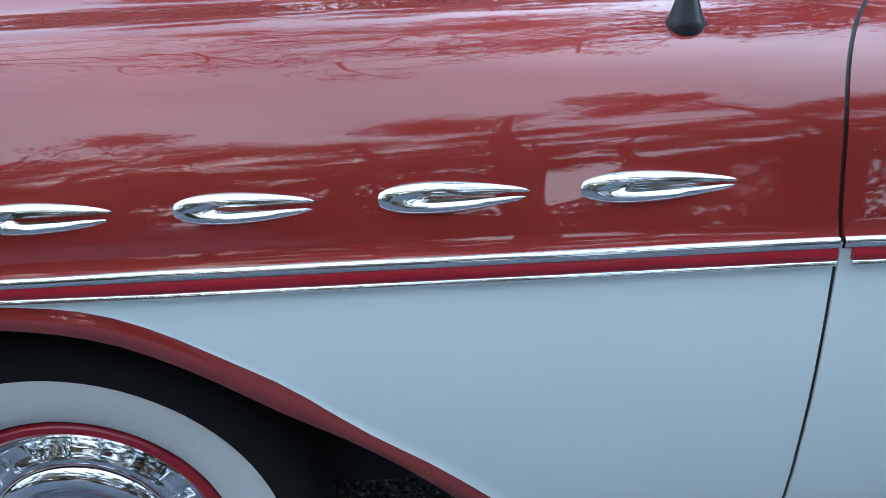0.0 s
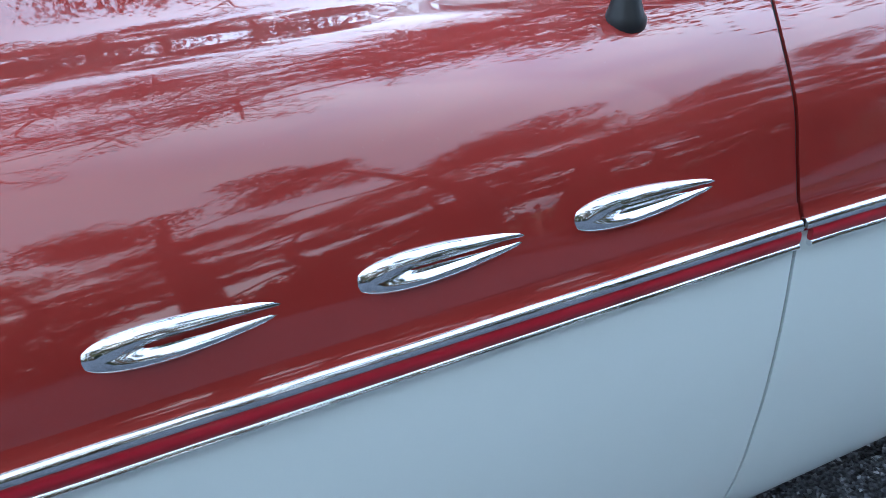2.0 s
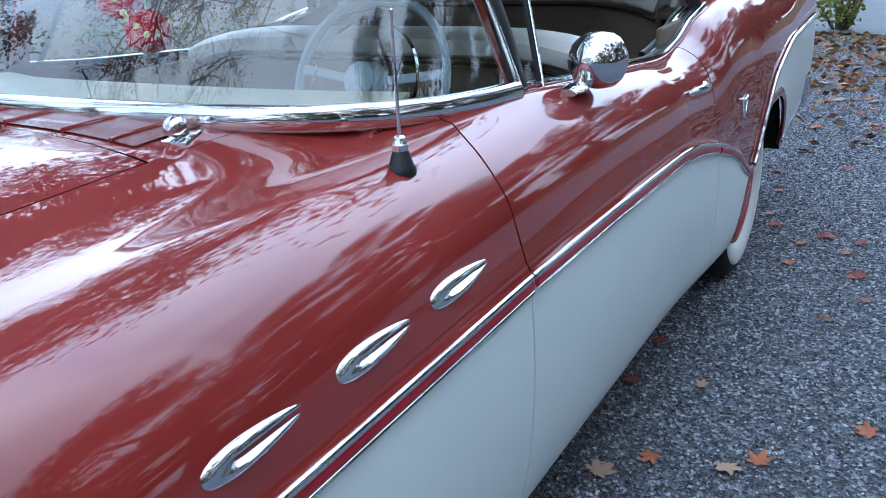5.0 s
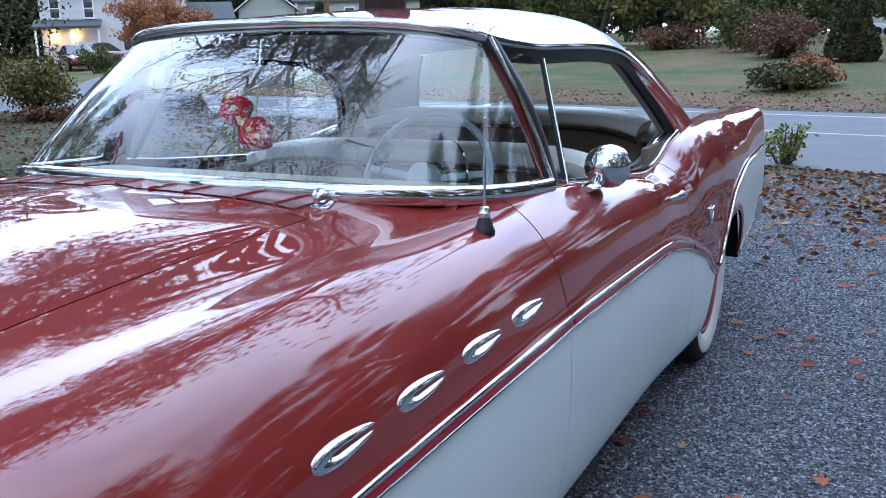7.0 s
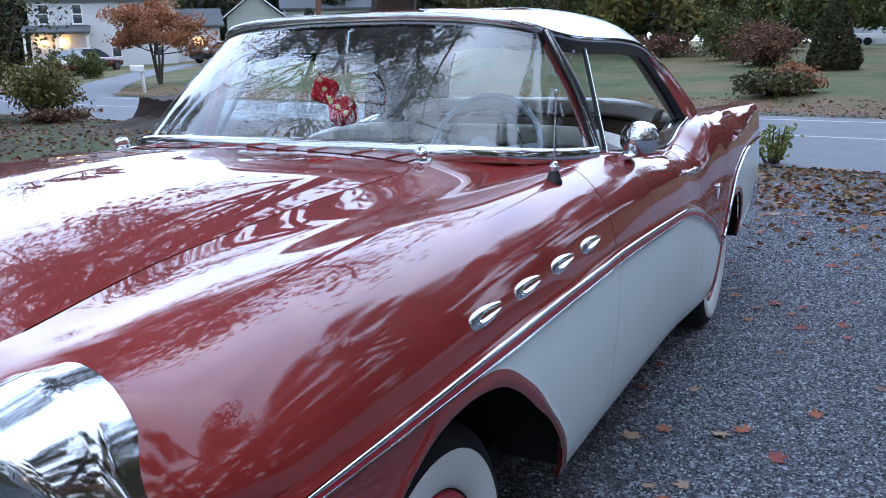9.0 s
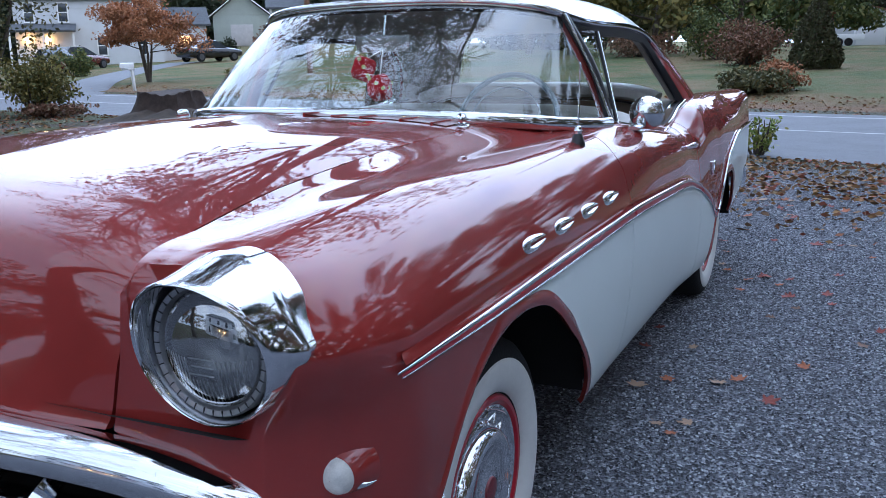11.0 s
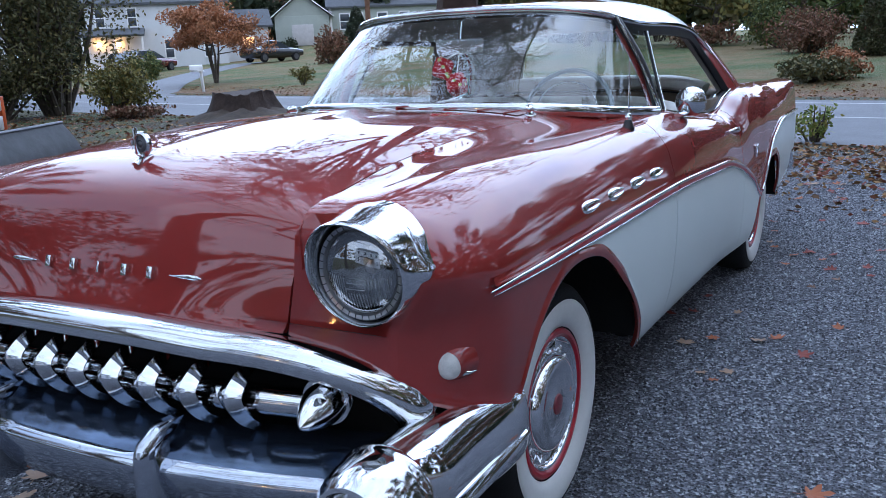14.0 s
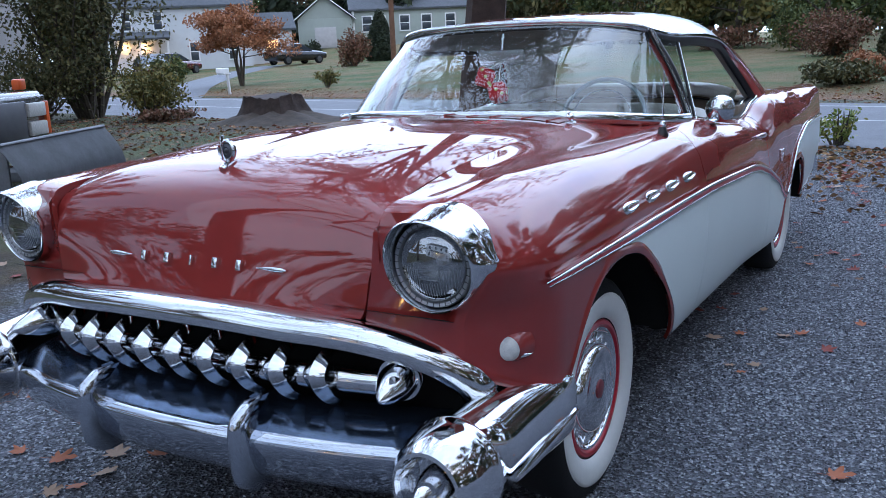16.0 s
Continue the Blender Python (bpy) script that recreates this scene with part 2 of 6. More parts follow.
def sweep(path, section, up=(0, 0, 1), scale=None, caps=True, closed=True):
    """Carries a section (side, height) along a path."""
    rows = []
    up = Vector(up)
    for i, p in enumerate(path):
        d = (Vector(path[min(i + 1, len(path) - 1)]) - Vector(path[max(i - 1, 0)])).normalized()
        side = d.cross(up).normalized()
        hi = side.cross(d).normalized()
        k = scale(i / (len(path) - 1)) if scale else 1.0
        rows.append([Vector(p) + side * (a * k) + hi * (b * k) for a, b in section])
    bm = grid(rows, closed=closed)
    if caps and closed:
        bm.verts.ensure_lookup_table()
        m = len(section)
        for ring in (list(bm.verts[:m]), list(bm.verts[-m:])):
            try:
                bm.faces.new(ring)
            except ValueError:
                pass
    bmesh.ops.recalc_face_normals(bm, faces=bm.faces)
    return bm


def ring(rx, ry=None, n=12, x0=0.0, y0=0.0, pow_=2.0):
    ry = rx if ry is None else ry
    out = []
    for k in range(n):
        a = 2 * math.pi * k / n
        c, s = math.cos(a), math.sin(a)
        out.append((x0 + rx * math.copysign(abs(c) ** (2 / pow_), c), y0 + ry * math.copysign(abs(s) ** (2 / pow_), s)))
    return out


def box(c, s, bevel=0.0, turn=None, bm=None, seg=2):
    own = bmesh.new()
    bmesh.ops.create_cube(own, size=1)
    bmesh.ops.scale(own, vec=s, verts=own.verts)
    if bevel:
        bmesh.ops.bevel(own, geom=own.edges[:], offset=bevel, segments=seg, affect="EDGES", profile=0.5)
    if turn:
        bmesh.ops.transform(own, matrix=turn, verts=own.verts)
    bmesh.ops.translate(own, vec=c, verts=own.verts)
    if bm is None:
        return own
    merge(bm, own)
    return bm


def merge(bm, other):
    me = bpy.data.meshes.new("tmp")
    other.to_mesh(me)
    other.free()
    bm.from_mesh(me)
    bpy.data.meshes.remove(me)
    return bm


def mesh_ob(name, bm, mat, sharp=40):
    me = bpy.data.meshes.new(name)
    bm.to_mesh(me)
    bm.free()
    for p in me.polygons:
        p.use_smooth = True
    if sharp:
        me.set_sharp_from_angle(angle=radians(sharp))
    for m in mat if isinstance(mat, (list, tuple)) else [mat]:
        me.materials.append(m)
    return new(name, me)


def part(name, bm, mat, parent, label="", sharp=40):
    ob = mesh_ob(name, bm, mat, sharp)
    ob.parent = parent
    if label:
        ob["label"] = label
    return ob


def both(name, make, mat, parent, label="", sharp=40):
    """The same part on both flanks; make() builds the one on the near (negative y) flank."""
    return part(name, make(), mat, parent, label, sharp), part(name, flip_y(make()), mat, parent, label, sharp)


def thing(name, label, category, group="", kind="", at=(0, 0, 0)):
    ob = new(name)
    ob.empty_display_size = 0.1
    ob.location = at
    return tagged(ob, label, category, group, kind)


def cards(centres, size, rnd, flat=0.0):
    """Verts and faces of many small leaf quads at centres (n, 3)."""
    n = len(centres)
    a = rnd.normal(size=(n, 3))
    if flat:
        a[:, 2] *= flat
    a /= np.linalg.norm(a, axis=1)[:, None]
    b = np.cross(a, rnd.normal(size=(n, 3)))
    b /= np.linalg.norm(b, axis=1)[:, None]
    s = size * rnd.uniform(0.6, 1.3, (n, 1))
    a, b = a * s, b * s * 0.55
    c = np.asarray(centres)
    v = np.stack([c - a, c - b * 0.9 + a * 0.1, c + a, c + b], 1).reshape(-1, 3)
    f = np.arange(4 * n).reshape(-1, 4)
    return v, f


def raw(name, v, f, mat, parent=None, smooth=False):
    me = bpy.data.meshes.new(name)
    me.from_pydata(np.asarray(v).tolist(), [], np.asarray(f).tolist())
    me.materials.append(mat)
    if smooth:
        for p in me.polygons:
            p.use_smooth = True
    ob = new(name, me)
    ob.parent = parent
    return ob


# ---- ground, road, plants ----
def rise(x, y):
    """Height of the land: level drive, then a slow rise beyond the road."""
    d = x - (17.5 + 0.22 * y)
    t = min(1, max(0, d / 30))
    h = 0.75 * t * t * (3 - 2 * t) if d > 0 else 0
    h += 0.15 * min(1, max(0, d / 3)) if d > 0 else 0
    h += 1.0 * min(1, max(0, (d - 24) / 9)) * min(1, max(0, (y - 25) / 12))
    if y > 2.5 and d < -6:
        h += 0.22 * min(1, (y - 2.5) / 5) * min(1, max(0, (9.6 + .237 * y - x) / 1.5))
    return h


def ground_mat():
    m, nt, b = node_mat("drive_and_lawn")
    v = coords(nt)
    sep = nt.nodes.new("ShaderNodeSeparateXYZ")
    nt.links.new(v, sep.inputs[0])

    def math_(op, a, c, clamp=False):
        n = nt.nodes.new("ShaderNodeMath")
        n.operation, n.use_clamp = op, clamp
        for s, q in zip(n.inputs, (a, c)):
            if isinstance(q, (int, float)):
                s.default_value = q
            else:
                nt.links.new(q, s)
        return n.outputs[0]

    wob = math_("MULTIPLY", math_("SUBTRACT", noise_tex(nt, v, 0.9), 0.5), 2.4)
    vor = nt.nodes.new("ShaderNodeTexVoronoi")
    vor.inputs["Scale"].default_value = 88
    nt.links.new(v, vor.inputs["Vector"])
    vor2 = nt.nodes.new("ShaderNodeTexVoronoi")
    vor2.inputs["Scale"].default_value = 260
    nt.links.new(v, vor2.inputs["Vector"])
    stone = ramp(nt, vor.outputs["Color"], [(0.18, (0.012, 0.013, 0.018)), (0.45, (0.085, 0.092, 0.115)), (0.70, (0.22, 0.235, 0.285)), (0.88, (0.60, 0.63, 0.69))])
    stone = mixcol(nt, 0.3, stone, ramp(nt, vor2.outputs["Color"], [(0.2, (0.04, 0.042, 0.05)), (0.8, (0.26, 0.27, 0.30))]))
    stone = mixcol(nt, ramp(nt, noise_tex(nt, v, 0.8), [(0.35, (0, 0, 0)), (0.7, (0.22,) * 3)]), stone, (0.085, 0.085, 0.09))
    dirt = ramp(nt, noise_tex(nt, v, 5, 6, 0.75), [(0.3, (0.032, 0.024, 0.016)), (0.55, (0.075, 0.056, 0.034)), (0.75, (0.14, 0.095, 0.05))])
    grass = ramp(nt, noise_tex(nt, v, 1.2, 6, 0.75), [(0.3, (0.045, 0.065, 0.018)), (0.55, (0.085, 0.105, 0.030)), (0.75, (0.17, 0.14, 0.055))])
    yard = mixcol(nt, ramp(nt, noise_tex(nt, v, 0.7, 5), [(0.44, (0, 0, 0)), (0.62, (0.85, 0.85, 0.85))]), dirt, grass)
    left = math_("MULTIPLY", math_("SUBTRACT", math_("ADD", sep.outputs[1], wob), 2.9), 2.0, True)
    col = mixcol(nt, left, stone, yard)
    edge = math_("SUBTRACT", sep.outputs[0], math_("ADD", 8.0, math_("MULTIPLY", sep.outputs[1], 0.237)))
    verge = math_("MULTIPLY", math_("ADD", edge, wob), 0.9, True)
    col = mixcol(nt, math_("MULTIPLY", verge, 0.8), col, mixcol(nt, noise_tex(nt, v, 3), dirt, grass))
    far = math_("SUBTRACT", sep.outputs[0], math_("ADD", 18.0, math_("MULTIPLY", sep.outputs[1], 0.22)))
    brown = ramp(nt, noise_tex(nt, v, 2.5, 5, 0.7), [(0.3, (0.12, 0.07, 0.04)), (0.7, (0.26, 0.15, 0.075))])
    lawn = mixcol(nt, math_("MULTIPLY", math_("ADD", far, wob), 0.45, True), brown, ramp(nt, noise_tex(nt, v, 0.28, 8, 0.72), [(0.36, (0.055, 0.090, 0.022)), (0.45, (0.095, 0.115, 0.032)), (0.56, (0.17, 0.125, 0.052)), (0.70, (0.23, 0.16, 0.075))]))
    col = mixcol(nt, math_("MULTIPLY", math_("ADD", far, 0.6), 4, True), col, lawn)
    nt.links.new(col, b.inputs["Base Color"])
    b.inputs["Roughness"].default_value = 0.9
    hh = math_("ADD", vor.outputs["Distance"], math_("MULTIPLY", noise_tex(nt, v, 40), 0.6))
    bump(nt, b, hh, 1.0, 0.02)
    return m


GROUND = ground_mat()
xs = np.concatenate([[-160, -90, -50, -30, -20], np.arange(-14, 22, 1.0), np.arange(22, 60, 2.5), [64, 72, 85, 110, 160, 260, 400]])
ys = np.concatenate([[-300, -160, -90, -50, -30, -20], np.arange(-14, 26, 1.0), np.arange(26, 50, 3), [55, 70, 100, 160, 300]])
ground = mesh_ob("ground", grid([[(x, y, rise(x, y)) for x in xs] for y in ys]), GROUND)
bm_ = bmesh.new()
bm_.from_mesh(ground.data)
bmesh.ops.reverse_faces(bm_, faces=bm_.faces)
bm_.to_mesh(ground.data)
bm_.free()
tagged(ground, "grey crushed gravel drive running into leafy dirt and lawn", "ground", kind="structure")

ASPHALT = simple("worn_asphalt", (0.15, 0.155, 0.172), 0.85, vary=0.16, scale=1.4, bumps=0.5, bscale=120)
LINEPAINT = simple("road_line_paint", (0.44, 0.44, 0.44), 0.7, vary=0.3, scale=5)


def strip(name, x0, x1, k0, k1, z, mat):
    rows = []
    for y in np.arange(-160, 161, 8.0):
        rows.append([(x0 + k0 * y, y, z), (x1 + k1 * y, y, z)])
    bm = grid(rows)
    bmesh.ops.reverse_faces(bm, faces=bm.faces)
    for f in bm.faces:
        if f.normal.z < 0:
            f.normal_flip()
    return mesh_ob(name, bm, mat)


road = tagged(strip("road", 9.45, 16.6, .237, .222, .012, ASPHALT), "worn grey asphalt road", "road", kind="structure")
for n_, (x, k, w) in enumerate(((15.75, .224, .12), (12.95, .23, .10))):
    ln = strip("road_line", x, x + w, k, k, .017, LINEPAINT)
    ln.parent = road
# a paved side drive rising to the houses over the road
side = []
for d in np.linspace(0, 1, 16):
    cx, cy = 20.3 + 27 * d, 22.9 + 18.0 * d + 2.0 * math.sin(d * 3)
    ox, oy = -1.0, 1.45
    side.append([(cx - q * ox, cy - q * oy, rise(cx - q * ox, cy - q * oy) + .02) for q in (-.62, -.2, .2, .62)])
side = grid(side)
for f in side.faces:
    f.normal_update()
    if f.normal.z < 0:
        f.normal_flip()
tagged(mesh_ob("side_drive", side, ASPHALT), "grey paved side drive rising across the lawn", "driveway", kind="structure")

rng = np.random.default_rng(7)


# loose stones, densest beside the car
def stone_field(n, x0, x1, y0, y1, s0, s1, name):
    base = np.array([(1, 0, -.35), (-1, 0, -.35), (0, 1, -.35), (0, -1, -.35), (0, 0, 1)], float)
    tri = np.array([(0, 2, 4), (2, 1, 4), (1, 3, 4), (3, 0, 4)])
    p = np.stack([rng.uniform(x0, x1, n), rng.uniform(y0, y1, n), np.zeros(n)], 1)
    s = rng.uniform(s0, s1, (n, 1, 1)) * rng.uniform(.6, 1.3, (n, 5, 1))
    a = rng.uniform(0, 6.28, n)
    b = base[None] * s * np.array([1.0, .75, .55])
    rot = np.stack([b[..., 0] * np.cos(a)[:, None] - b[..., 1] * np.sin(a)[:, None], b[..., 0] * np.sin(a)[:, None] + b[..., 1] * np.cos(a)[:, None], b[..., 2]], -1)
    v = (rot + p[:, None]).reshape(-1, 3)
    v[:, 2] += 0.0015
    f = (tri[None] + 5 * np.arange(n)[:, None, None]).reshape(-1, 3)
    ob = raw(name, v, f, STONE)
    return tagged(ob, "loose grey crushed stones on the drive", "gravel", kind="stuff")


def island_mat(name, cols, rough=0.85, spread=1.0):
    m, nt, b = node_mat(name)
    g = nt.nodes.new("ShaderNodeNewGeometry")
    n = len(cols)
    col = ramp(nt, g.outputs["Random Per Island"], [(k / max(1, n - 1), c) for k, c in enumerate(cols)])
    v = coords(nt)
    col = mixcol(nt, 0.25, col, mixcol(nt, 1.0, col, ramp(nt, noise_tex(nt, v, 30), [(0.3, (0.5,) * 3), (0.7, (1.0,) * 3)]), "MULTIPLY"))
    nt.links.new(col, b.inputs["Base Color"])
    b.inputs["Roughness"].default_value = rough
    return m


STONE = island_mat("crushed_stone", [(0.022, 0.023, 0.029), (0.072, 0.076, 0.092), (0.14, 0.148, 0.175), (0.28, 0.295, 0.335), (0.62, 0.65, 0.70)])
stone_field(60000, 0.2, 6.5, -3.4, -0.55, .003, .0085, "gravel")
stone_field(22000, -1.6, 1.0, -2.2, 3.2, .003, .0085, "gravel")
stone_field(24000, 4.0, 9.2, -4.0, 2.0, .005, .013, "gravel")
stone_field(26000, 0.6, 7.5, -3.8, -0.8, .005, .011, "gravel")

# fallen maple leaves
LEAFC = [island_mat("leaf_%s" % n, [c, tuple(q * 1.5 for q in c)], 0.7) for n, c in (("tan", (0.27, 0.18, 0.12)), ("orange", (0.27, 0.085, 0.035)), ("red", (0.17, 0.034, 0.024)), ("brown", (0.13, 0.070, 0.045)))]
LEAFNAME = ("pale tan", "orange", "dark red", "brown")


def leaf_mesh(seed):
    r = random.Random(seed)
    tips = [(0, 1.0), (48, .86), (100, .62), (150, .34), (-48, .86), (-100, .62), (-150, .34)]
    outline = []
    for a, ln in sorted(tips, key=lambda q: q[0]):
        outline += [(a - 21, ln * .60), (a - 11, ln * .80), (a, ln * r.uniform(.88, 1.02)), (a + 10, ln * .78), (a + 22, ln * .56)]
    outline.append((180, .12))
    bm = bmesh.new()
    curl = r.uniform(.18, .45)
    mid = bm.verts.new((0, 0, .05))
    vs = []
    for a, ln in outline:
        x, y = ln * math.sin(radians(a)), ln * math.cos(radians(a))
        vs.append(bm.verts.new((x, y, .05 + curl * ln * ln * r.uniform(.3, 1.2))))
    for i in range(len(vs)):
        bm.faces.new((mid, vs[i], vs[(i + 1) % len(vs)]))
    st = [bm.verts.new(p) for p in ((-.02, -.1, .05), (.02, -.1, .05), (.06, -.75, .12), (.03, -.75, .12))]
    bm.faces.new(st)
    return bm


LEAFMESH = []
for k in range(12):
    ob = mesh_ob("leaf_shape", leaf_mesh(k), LEAFC[k % 4], sharp=0)
    LEAFMESH.append(ob.data)
    bpy.data.objects.remove(ob)


def leaf(x, y, tone, size=0.062, z=None):
    k = tone + 4 * rng.integers(0, 3)
    ob = new("fallen_leaf", LEAFMESH[k])
    g = rise(x, y) if z is None else z
    ob.matrix_world = pose(x, y, g + .004, rng.uniform(-9, 9), rng.uniform(-9, 9), rng.uniform(0, 360)) @ Matrix.Scale(size * rng.uniform(.8, 1.2), 4)
    return tagged(ob, "%s fallen maple leaf lying on the gravel" % LEAFNAME[tone], "leaf", "fallen leaves")


for x, y, tone, sz in ((1.617, -.842, 0, .075), (1.749, -.954, 1, .07), (1.78, -1.14, 0, .07), (1.83, -1.21, 1, .06), (1.65, -1.34, 2, .08), (1.288, -.995, 0, .055), (1.226, -1.063, 1, .05), (1.335, -1.107, 0, .05),
                       (.403, -1.526, 1, .085), (2.09, -1.455, 1, .055), (3.59, -1.16, 2, .055), (3.20, -1.29, 2, .06), (-.275, 1.618, 1, .08), (-.634, .982, 1, .08), (-.644, 1.167, 1, .07), (-.516, .803, 0, .085),
                       (-.74, .735, 1, .075), (1.02, 3.6, 2, .08), (-.447, .656, 1, .085), (-.638, .73, 0, .08), (-.362, 1.036, 1, .06), (-.818, .78, 0, .06), (3.676, -.905, 1, .05), (4.645, -1.113, 2, .06),
                       (2.05, -.68, 2, .05), (2.11, -.78, 2, .06), (2.41, -.768, 2, .055), (2.164, -.975, 0, .045), (4.577, -1.361, 2, .07), (2.484, -1.669, 3, .05), (2.777, -1.26, 3, .045), (4.637, -1.596, 0, .06),
                       (5.408, -1.128, 2, .06), (5.491, -.811, 1, .06), (3.298, -1.487, 2, .05), (4.172, -.856, 1, .05), (2.971, -1.362, 3, .045), (4.303, -1.704, 1, .05), (4.508, -.787, 2, .05), (6.135, -1.409, 2, .06),
                       (5.95, -1.51, 1, .06), (6.17, -.85, 3, .06), (3.254, -1.034, 1, .05), (4.936, -.894, 1, .05), (3.81, -.863, 0, .05)):
    leaf(x, y, tone, sz * .86)
for k in range(150):
    x = rng.uniform(5.6, 9.4)
    y = rng.uniform(-3.2, 1.5)
    leaf(x + .237 * y * .5, y, int(rng.choice([0, 1, 1, 2, 2, 3, 3])), .058)
for k in range(26):
    leaf(rng.uniform(2.2, 6), rng.uniform(-3.2, -.85), int(rng.choice([1, 2, 2, 3])), .045)
for k in range(34):
    leaf(rng.uniform(-1.4, 3.0), rng.uniform(1.6, 4.5), int(rng.choice([0, 1, 1, 2])), .06)

# small leaf litter further off
n = 5200
lx, ly = rng.uniform(4, 13, n), rng.uniform(2.5, 15, n)
lx2, ly2 = rng.uniform(16.6, 20, 3600), rng.uniform(-8, 26, 3600)
lx2 = lx2 + .22 * ly2
px, py = np.concatenate([lx, lx2, rng.uniform(5.5, 9.3, 900)]), np.concatenate([ly, ly2, rng.uniform(-4, 2, 900)])
pc = np.stack([px, py, [rise(a, b) + .012 for a, b in zip(px, py)]], 1)
LITTER = island_mat("leaf_litter", [(0.10, 0.06, 0.035), (0.24, 0.12, 0.045), (0.34, 0.20, 0.08), (0.22, 0.05, 0.03), (0.30, 0.24, 0.14)])
wx = np.concatenate([rng.uniform(6.8, 9.5, 2600), rng.uniform(5.0, 9.5, 700)])
wy = np.concatenate([rng.uniform(-5, 1.5, 2600), rng.uniform(-5, 1.5, 700)])
wc = np.stack([wx + .237 * wy, wy, np.full(3300, .014)], 1)
pc = np.concatenate([pc, wc])
v, f = cards(pc, .036, rng, flat=.15)
tagged(raw("leaf_litter", v, f, LITTER), "scattered brown and orange leaf litter", "leaf litter", kind="stuff")

# ---- trees and shrubs ----
BARK = simple("bark", (0.075, 0.06, 0.048), 0.95, vary=0.4, scale=9, bumps=1.0, bscale=35)
BARKPALE = simple("reddish_bark", (0.075, 0.048, 0.038), 0.95, vary=0.4, scale=9, bumps=1.0, bscale=30)
FOL = {
    "green": island_mat("leaves_green", [(0.035, 0.050, 0.016), (0.065, 0.095, 0.026), (0.11, 0.135, 0.036), (0.18, 0.16, 0.045)]),
    "thin": island_mat("leaves_thinning", [(0.045, 0.055, 0.024), (0.085, 0.095, 0.038), (0.17, 0.14, 0.05), (0.065, 0.07, 0.03), (0.12, 0.10, 0.04)]),
    "dark": island_mat("leaves_dark", [(0.012, 0.020, 0.012), (0.025, 0.038, 0.018), (0.045, 0.055, 0.025)]),
    "yellow": island_mat("leaves_yellow", [(0.06, 0.075, 0.02), (0.14, 0.13, 0.03), (0.22, 0.17, 0.04), (0.10, 0.10, 0.03)]),
    "orange": island_mat("leaves_orange", [(0.24, 0.095, 0.042), (0.38, 0.155, 0.07), (0.45, 0.21, 0.10), (0.28, 0.14, 0.075)]),
    "rust": island_mat("leaves_rust", [(0.09, 0.045, 0.03), (0.18, 0.085, 0.05), (0.25, 0.12, 0.07), (0.10, 0.09, 0.045)]),
    "red": island_mat("leaves_red", [(0.16, 0.015, 0.018), (0.28, 0.03, 0.03), (0.10, 0.012, 0.015)]),
    "olive": island_mat("leaves_olive", [(0.030, 0.038, 0.014), (0.055, 0.060, 0.020), (0.085, 0.080, 0.028), (0.05, 0.035, 0.02)]),
    "weed": island_mat("leaves_weed", [(0.13, 0.19, 0.04), (0.22, 0.27, 0.06), (0.33, 0.28, 0.07)]),
    "mixed": island_mat("leaves_mixed", [(0.03, 0.045, 0.015), (0.07, 0.08, 0.025), (0.18, 0.11, 0.03), (0.05, 0.06, 0.02), (0.11, 0.05, 0.03)]),
}


def limb(bm, a, b, r0, r1, r):
    a, b = Vector(a), Vector(b)
    m = a.lerp(b, .5) + Vector((r.uniform(-1, 1), r.uniform(-1, 1), r.uniform(-.3, .6))) * (b - a).length * .10
    up = (0.3, 1, .1) if abs((b - a).normalized().z) > .8 else (0, 0, 1)
    merge(bm, sweep(smooth_path([a, m, b], 6), ring(1, n=7), up=up, scale=lambda t: r0 + (r1 - r0) * t))


def twigs(boughs, rn):
    """Verts, faces and leaf places of branches that fork three times from each main bough."""
    tv, tf, tips = [], [], []
    ang = np.arange(5) * 2 * math.pi / 5

    def tube(p0, p1, r0, r1):
        d = p1 - p0
        ln = np.linalg.norm(d)
        side = np.cross(d / ln, [.31, .17, .93])
        side /= np.linalg.norm(side)
        hi = np.cross(side, d / ln)
        mid = (p0 + p1) / 2 + rn.normal(size=3) * ln * .06
        base = 5 * len(tv)
        for q, rr in ((p0, r0), (mid, (r0 + r1) / 2), (p1, r1)):
            tv.append(q[None] + rr * (np.cos(ang)[:, None] * side + np.sin(ang)[:, None] * hi))
        for i in range(2):
            for j in range(5):
                k = (j + 1) % 5
                tf.append((base + 5 * i + j, base + 5 * i + k, base + 5 * i + 5 + k, base + 5 * i + 5 + j))

    def fork(p0, p1, r0, count, reach, level):
        for _ in range(count):
            f = rn.uniform(.2, 1.0)
            s = p0 + (p1 - p0) * f
            along = (p1 - p0) / np.linalg.norm(p1 - p0)
            out = rn.normal(size=3) * np.array([1, 1, .55])
            out = out / np.linalg.norm(out) * .9 + along * .7 + np.array([0, 0, -.06 * level])
            e = s + out / np.linalg.norm(out) * reach * rn.uniform(.55, 1.25)
            tube(s, e, r0, r0 * .4)
            if level < 3:
                fork(s, e, r0 * .5, (0, 6, 4)[level], reach * .45, level + 1)
            if level >= 2:
                tips.append(e)

    for a_, b_, m_ in boughs:
        fork(np.array(a_), np.array(b_), .030, m_, 1.7, 1)
    return np.concatenate(tv), tf, tips


